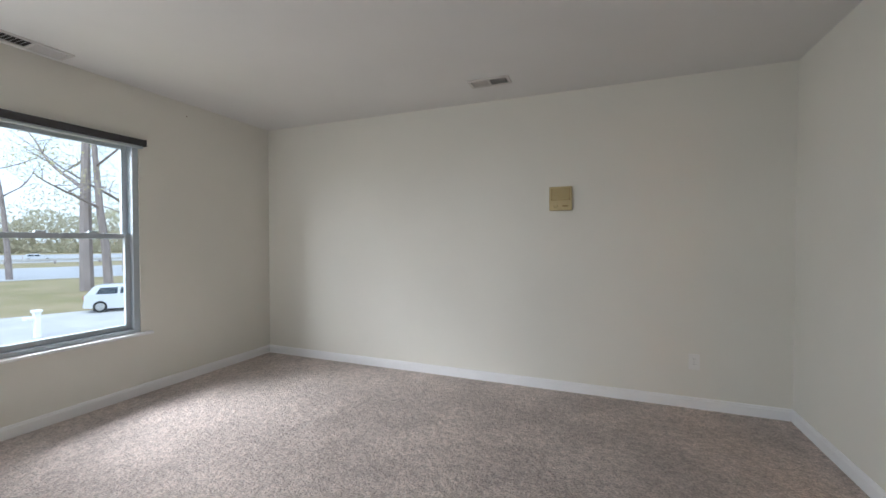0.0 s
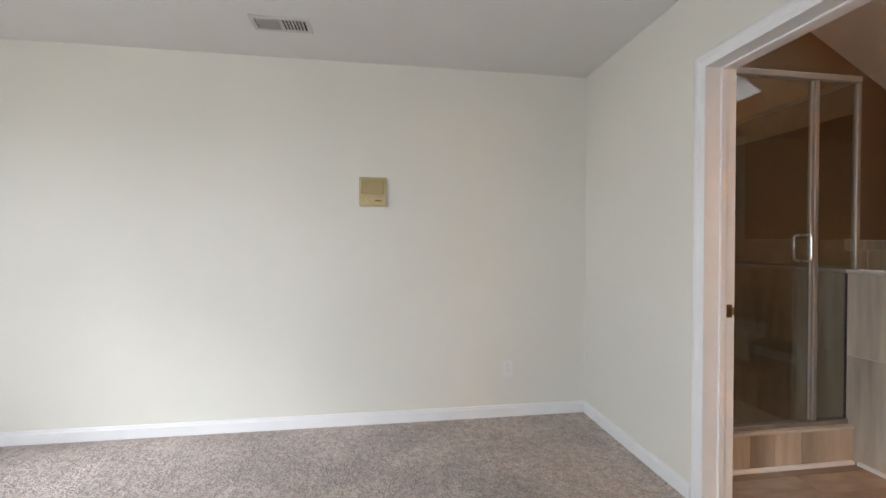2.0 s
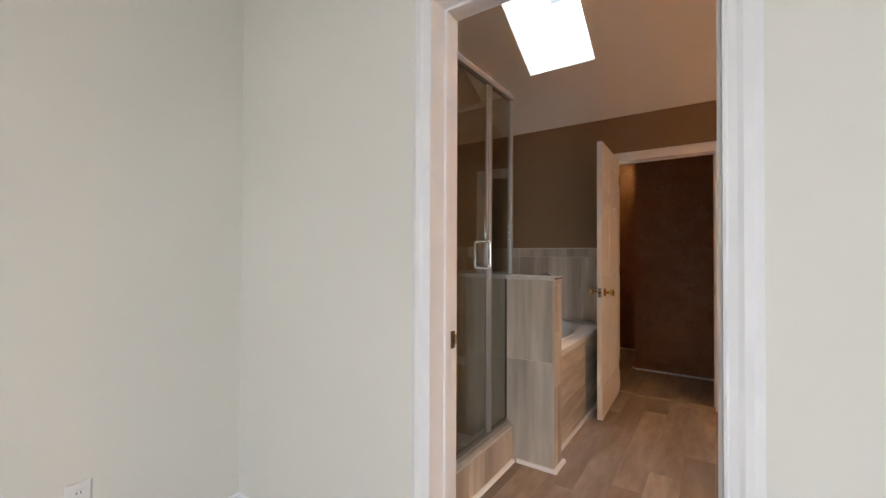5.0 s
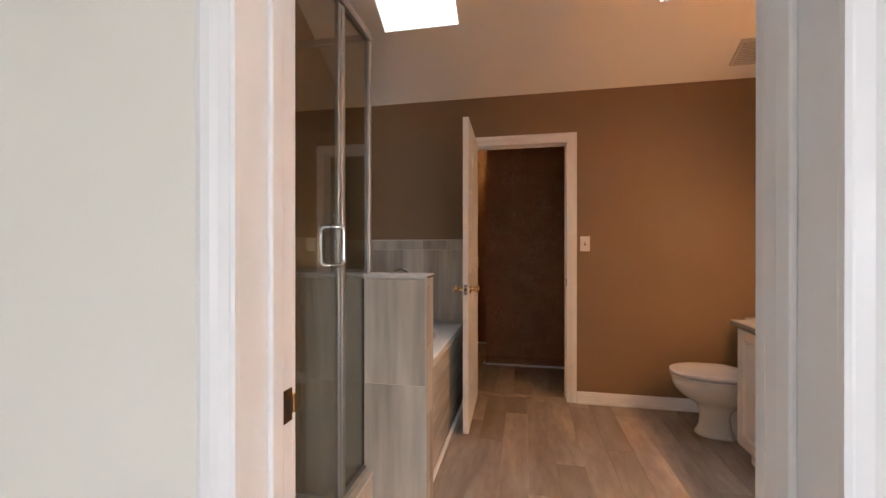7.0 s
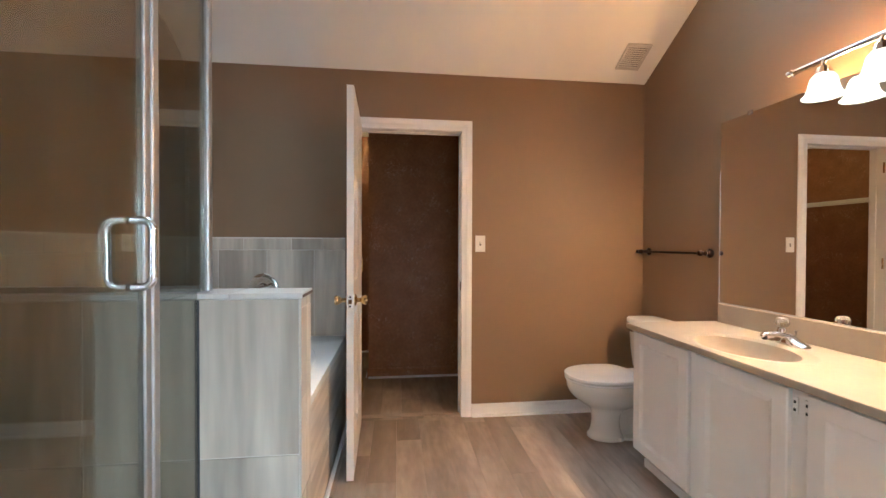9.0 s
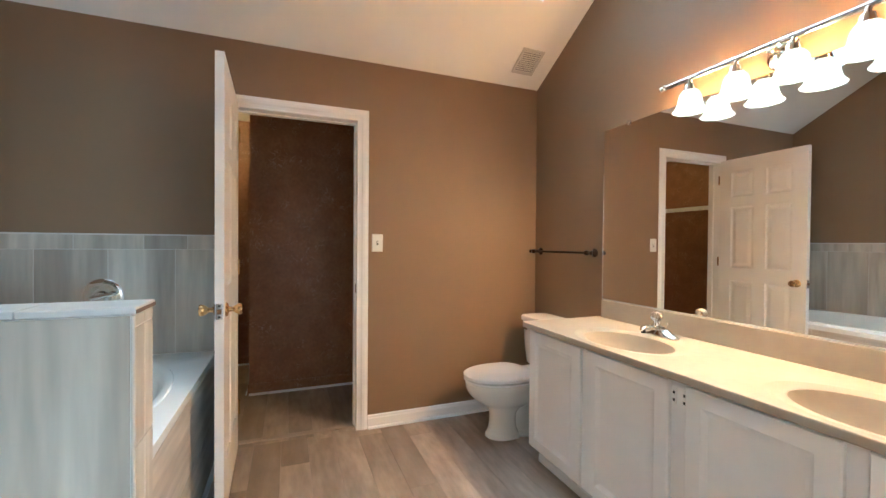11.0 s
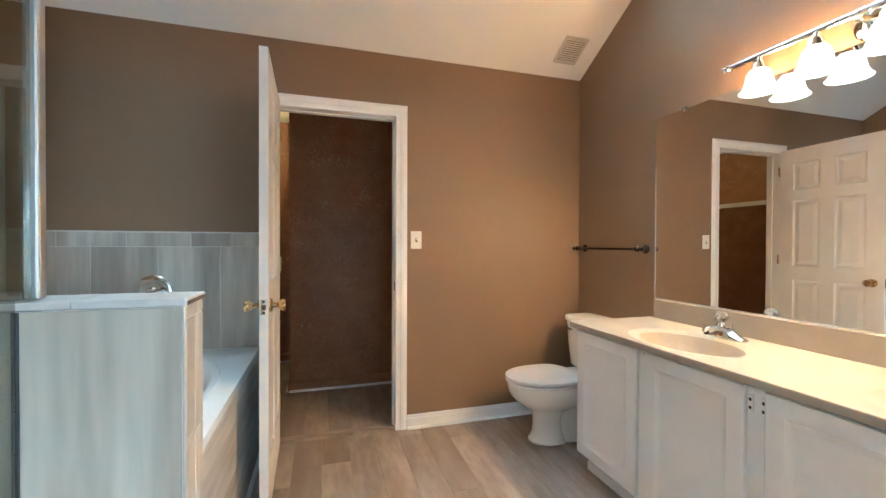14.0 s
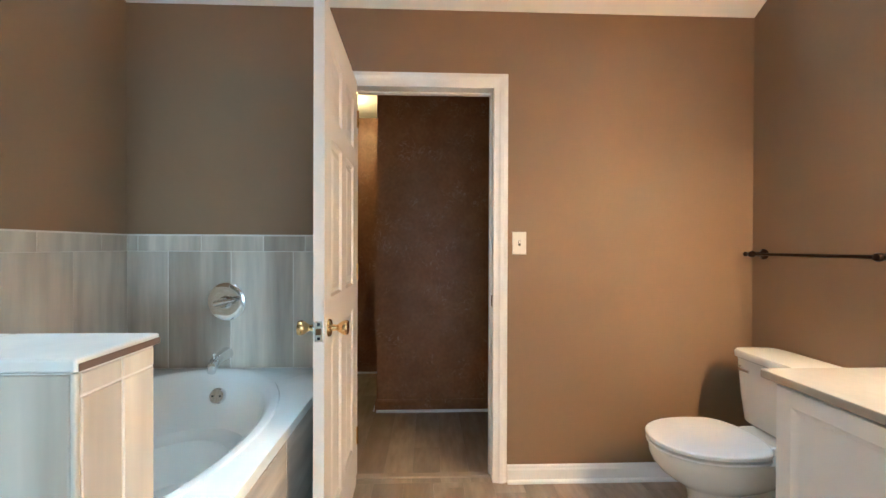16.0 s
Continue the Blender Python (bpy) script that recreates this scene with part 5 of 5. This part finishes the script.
def mailbox_post():
    x, y = -21.2, 8.7
    ob = thing("mailbox_post", "white painted mailbox post by the driveway", "post", (x, y, GROUND))
    part("post", boxed(x - 0.10, x + 0.10, y - 0.10, y + 0.10, GROUND + 0.03, GROUND + 1.05, 0.02), TRIM, ob)
    part("cap", boxed(x - 0.15, x + 0.15, y - 0.15, y + 0.15, GROUND + 1.05, GROUND + 1.16, 0.03), TRIM, ob)
    part("arm", boxed(x - 0.07, x + 0.07, y - 0.42, y + 0.05, GROUND + 0.78, GROUND + 0.90, 0.02), TRIM, ob)
mailbox_post()

def tree(p, height, r, seed, leaves, label):
    rng = random.Random(seed)
    ob = thing("tree", label, "tree", (p.x, p.y, GROUND), group="trees beyond the lawn")
    trunk = bmesh.new()
    def limb(a, d, length, r0, depth):
        pts, rad = [a.copy()], [r0]
        n = 6
        for i in range(n):
            d = (d + Vector((rng.uniform(-1, 1), rng.uniform(-1, 1), rng.uniform(-0.4, 0.6))) * (0.05 if depth == 0 else 0.16)).normalized()
            pts.append(pts[-1] + d * length / n)
            rad.append(r0 * (1 - 0.78 * (i + 1) / n))
        rings = []
        for i, q in enumerate(pts):
            side = d.orthogonal().normalized()
            up = d.cross(side)
            k = 8 if depth == 0 else 5
            rings.append([q + rad[i] * (math.cos(2 * math.pi * j / k) * side + math.sin(2 * math.pi * j / k) * up) for j in range(k)])
        loft(trunk, rings)
        ends.append(pts[-1])
        if depth < 3:
            for i in range(2, n + 1):
                for _ in range(1 if depth == 0 else (2 if depth == 1 else 1)):
                    a2 = rng.uniform(0, 2 * math.pi)
                    side = Vector((math.cos(a2), math.sin(a2), rng.uniform(0.1, 0.8))).normalized()
                    limb(pts[i], side, length * rng.uniform(0.25, 0.45), rad[i] * 0.5, depth + 1)
                    spots.append(pts[i] + side * length * 0.2)
    ends, spots = [], []
    limb(Vector((p.x, p.y, GROUND - 0.05)), Vector((0, 0, 1)), height, r, 0)
    part("trunk", trunk, BARK, ob)
    crown = bmesh.new()
    pool = [e for e in ends if e.z > GROUND + height * 0.25]
    for i in range(leaves * 2):
        q = rng.choice(pool) + Vector((rng.gauss(0, 0.9), rng.gauss(0, 0.9), rng.gauss(0, 0.7)))
        s = rng.uniform(0.06, 0.14)
        a, b = Vector((rng.gauss(0, 1), rng.gauss(0, 1), rng.gauss(0, 1))).normalized(), Vector((rng.gauss(0, 1), rng.gauss(0, 1), rng.gauss(0, 1))).normalized()
        crown.faces.new([crown.verts.new(q - a * s), crown.verts.new(q + b * s * 0.5), crown.verts.new(q + a * s), crown.verts.new(q - b * s * 0.5)])
    part("crown", crown, LEAF, ob, "sparse yellow-green spring leaves")
TREES = [(42.5, 3.0, 24, 0.48, 900), (42.0, 4.3, 20, 0.34, 700), (43.5, 7.7, 25, 0.62, 1000), (47, 6.6, 21, 0.40, 700), (60, -1.6, 17, 0.3, 1500), (66, 8.4, 15, 0.25, 1500)]
for i, (d, s, h, r, lv) in enumerate(TREES):
    tree(VIEW * d + ACROSS * s, h, r, i + 3, lv, "tall bare spring tree with thin yellow-green leaves")

def far_woods():
    rng = random.Random(9)
    bm = bmesh.new()
    for i in range(50000):
        s = rng.uniform(-130, 130)
        h = 19 + 5 * math.sin(s * 0.11) + 3 * math.sin(s * 0.31 + 1)
        brush = i % 3 == 0
        p = VIEW * rng.uniform(185, 200) + ACROSS * s + Vector((0, 0, GROUND + h * (0.62 if brush else 1.0) * rng.random() ** (0.9 if brush else 1.2)))
        k = rng.uniform(0.5, 1.2) if brush else rng.uniform(0.2, 0.55)
        a, b = Vector((rng.gauss(0, 1), rng.gauss(0, 1), rng.gauss(0, 1))).normalized(), Vector((rng.gauss(0, 1), rng.gauss(0, 1), rng.gauss(0, 1))).normalized()
        bm.faces.new([bm.verts.new(p - a * k), bm.verts.new(p + b * k * 0.6), bm.verts.new(p + a * k), bm.verts.new(p - b * k * 0.6)])
    tagged(part("far_woods", bm, PINE), "distant line of spring woods, haze put into its pale colour", "woods", kind="stuff")
far_woods()

# ---- tiles and planks ----
E_EDGES = [2.15, 2.356, 2.663, 2.970, WY1 - 0.010]
pieces("tile", wall_east, TILE, wainscot_spots(E_EDGES, TUB_Z + 0.002), (WX1 - 0.006, WX1 - 0.013), "x")
N_EDGES = [HX1 + 0.002, 2.735, 3.04, 3.345, 3.65, WX1 - 0.014]
pieces("tile", wall_tub, TILE, wainscot_spots(N_EDGES, TUB_Z + 0.002), (WY1 - 0.006, WY1 - 0.013), "y")
s_edges = [WX0 + 0.014, 1.715, 2.02, 2.325, HX1 + 0.0]
rows = [0.072, 0.60, 1.186, 1.785, 2.06]
pieces("tile", wall_tub, TILE, [(a, b, c, d) for a, b in zip(s_edges, s_edges[1:]) for c, d in zip(rows, rows[1:])], (WY1 - 0.006, WY1 - 0.012), "y")
w_edges = [2.35, 2.655, 2.96, WY1 - 0.014]
pieces("tile", wall_shower, TILE, [(a, b, c, d) for a, b in zip(w_edges, w_edges[1:]) for c, d in zip(rows, rows[1:])], (WX0 + 0.006, WX0 + 0.012), "x")
h_rows = [0.0, 0.598, HZ - 0.018]
h_edges = [HY0 + 0.006, 2.375, 2.68, 2.985, WY1 - 0.014]
pieces("tile", half, TILE, [(a, b, c, d) for a, b in zip(h_edges, h_edges[1:]) for c, d in zip(h_rows, h_rows[1:])], (HX0 + 0.010, HX0), "x")
pieces("tile", half, TILE, [(a, b, c, d) for a, b in zip(h_edges, h_edges[1:]) for c, d in zip(h_rows, h_rows[1:])], (HX1 - 0.010, HX1), "x")
e_rows = [0.0, 0.165, 0.465, 0.765, 1.035, HZ - 0.018]
pieces("tile", half, TILE, [(a, b, c, d) for a, b in ((HX0 + 0.007, 2.457), (2.457, HX1 - 0.001)) for c, d in zip(e_rows, e_rows[1:])], (HY0 + 0.010, HY0), "y")
c_edges = [WX0 + 0.001, 1.56, 1.72, 1.88, 2.04, 2.20, HX0 - 0.001]
pieces("tile", curb, TILE, [(a, b, 0.0, 0.192) for a, b in zip(c_edges, c_edges[1:])], (2.337, 2.328), "y")

def plank_spots(x0, x1, y0, y1, seed, width=0.1525, length=1.22):
    rng = random.Random(seed)
    spots, y, i = [], y0, 0
    while y < y1 - 0.01:
        ye = min(y + width, y1)
        x = x0 - rng.uniform(0, length)
        while x < x1:
            a, b = max(x, x0), min(x + length, x1)
            if b - a > 0.02:
                spots.append((a, b, y, ye))
            x += length
        y, i = ye, i + 1
    return spots
pieces("plank", bath_floor, PLANK, plank_spots(WX0 - 0.015, WX1, WY0, 2.36, 5), (-0.009, 0.0), "z", 0.0007, 0.0005)
pieces("plank", bath_floor, PLANK, plank_spots(BX1 + 0.04, WX0 - 0.015, D0 - 0.01, D1 + 0.01, 6), (-0.009, 0.0), "z", 0.0007, 0.0005)
pieces("plank", closet_floor, PLANK, plank_spots(WX1, KX1, KY0, KY1, 8), (-0.009, 0.0), "z", 0.0007, 0.0005)
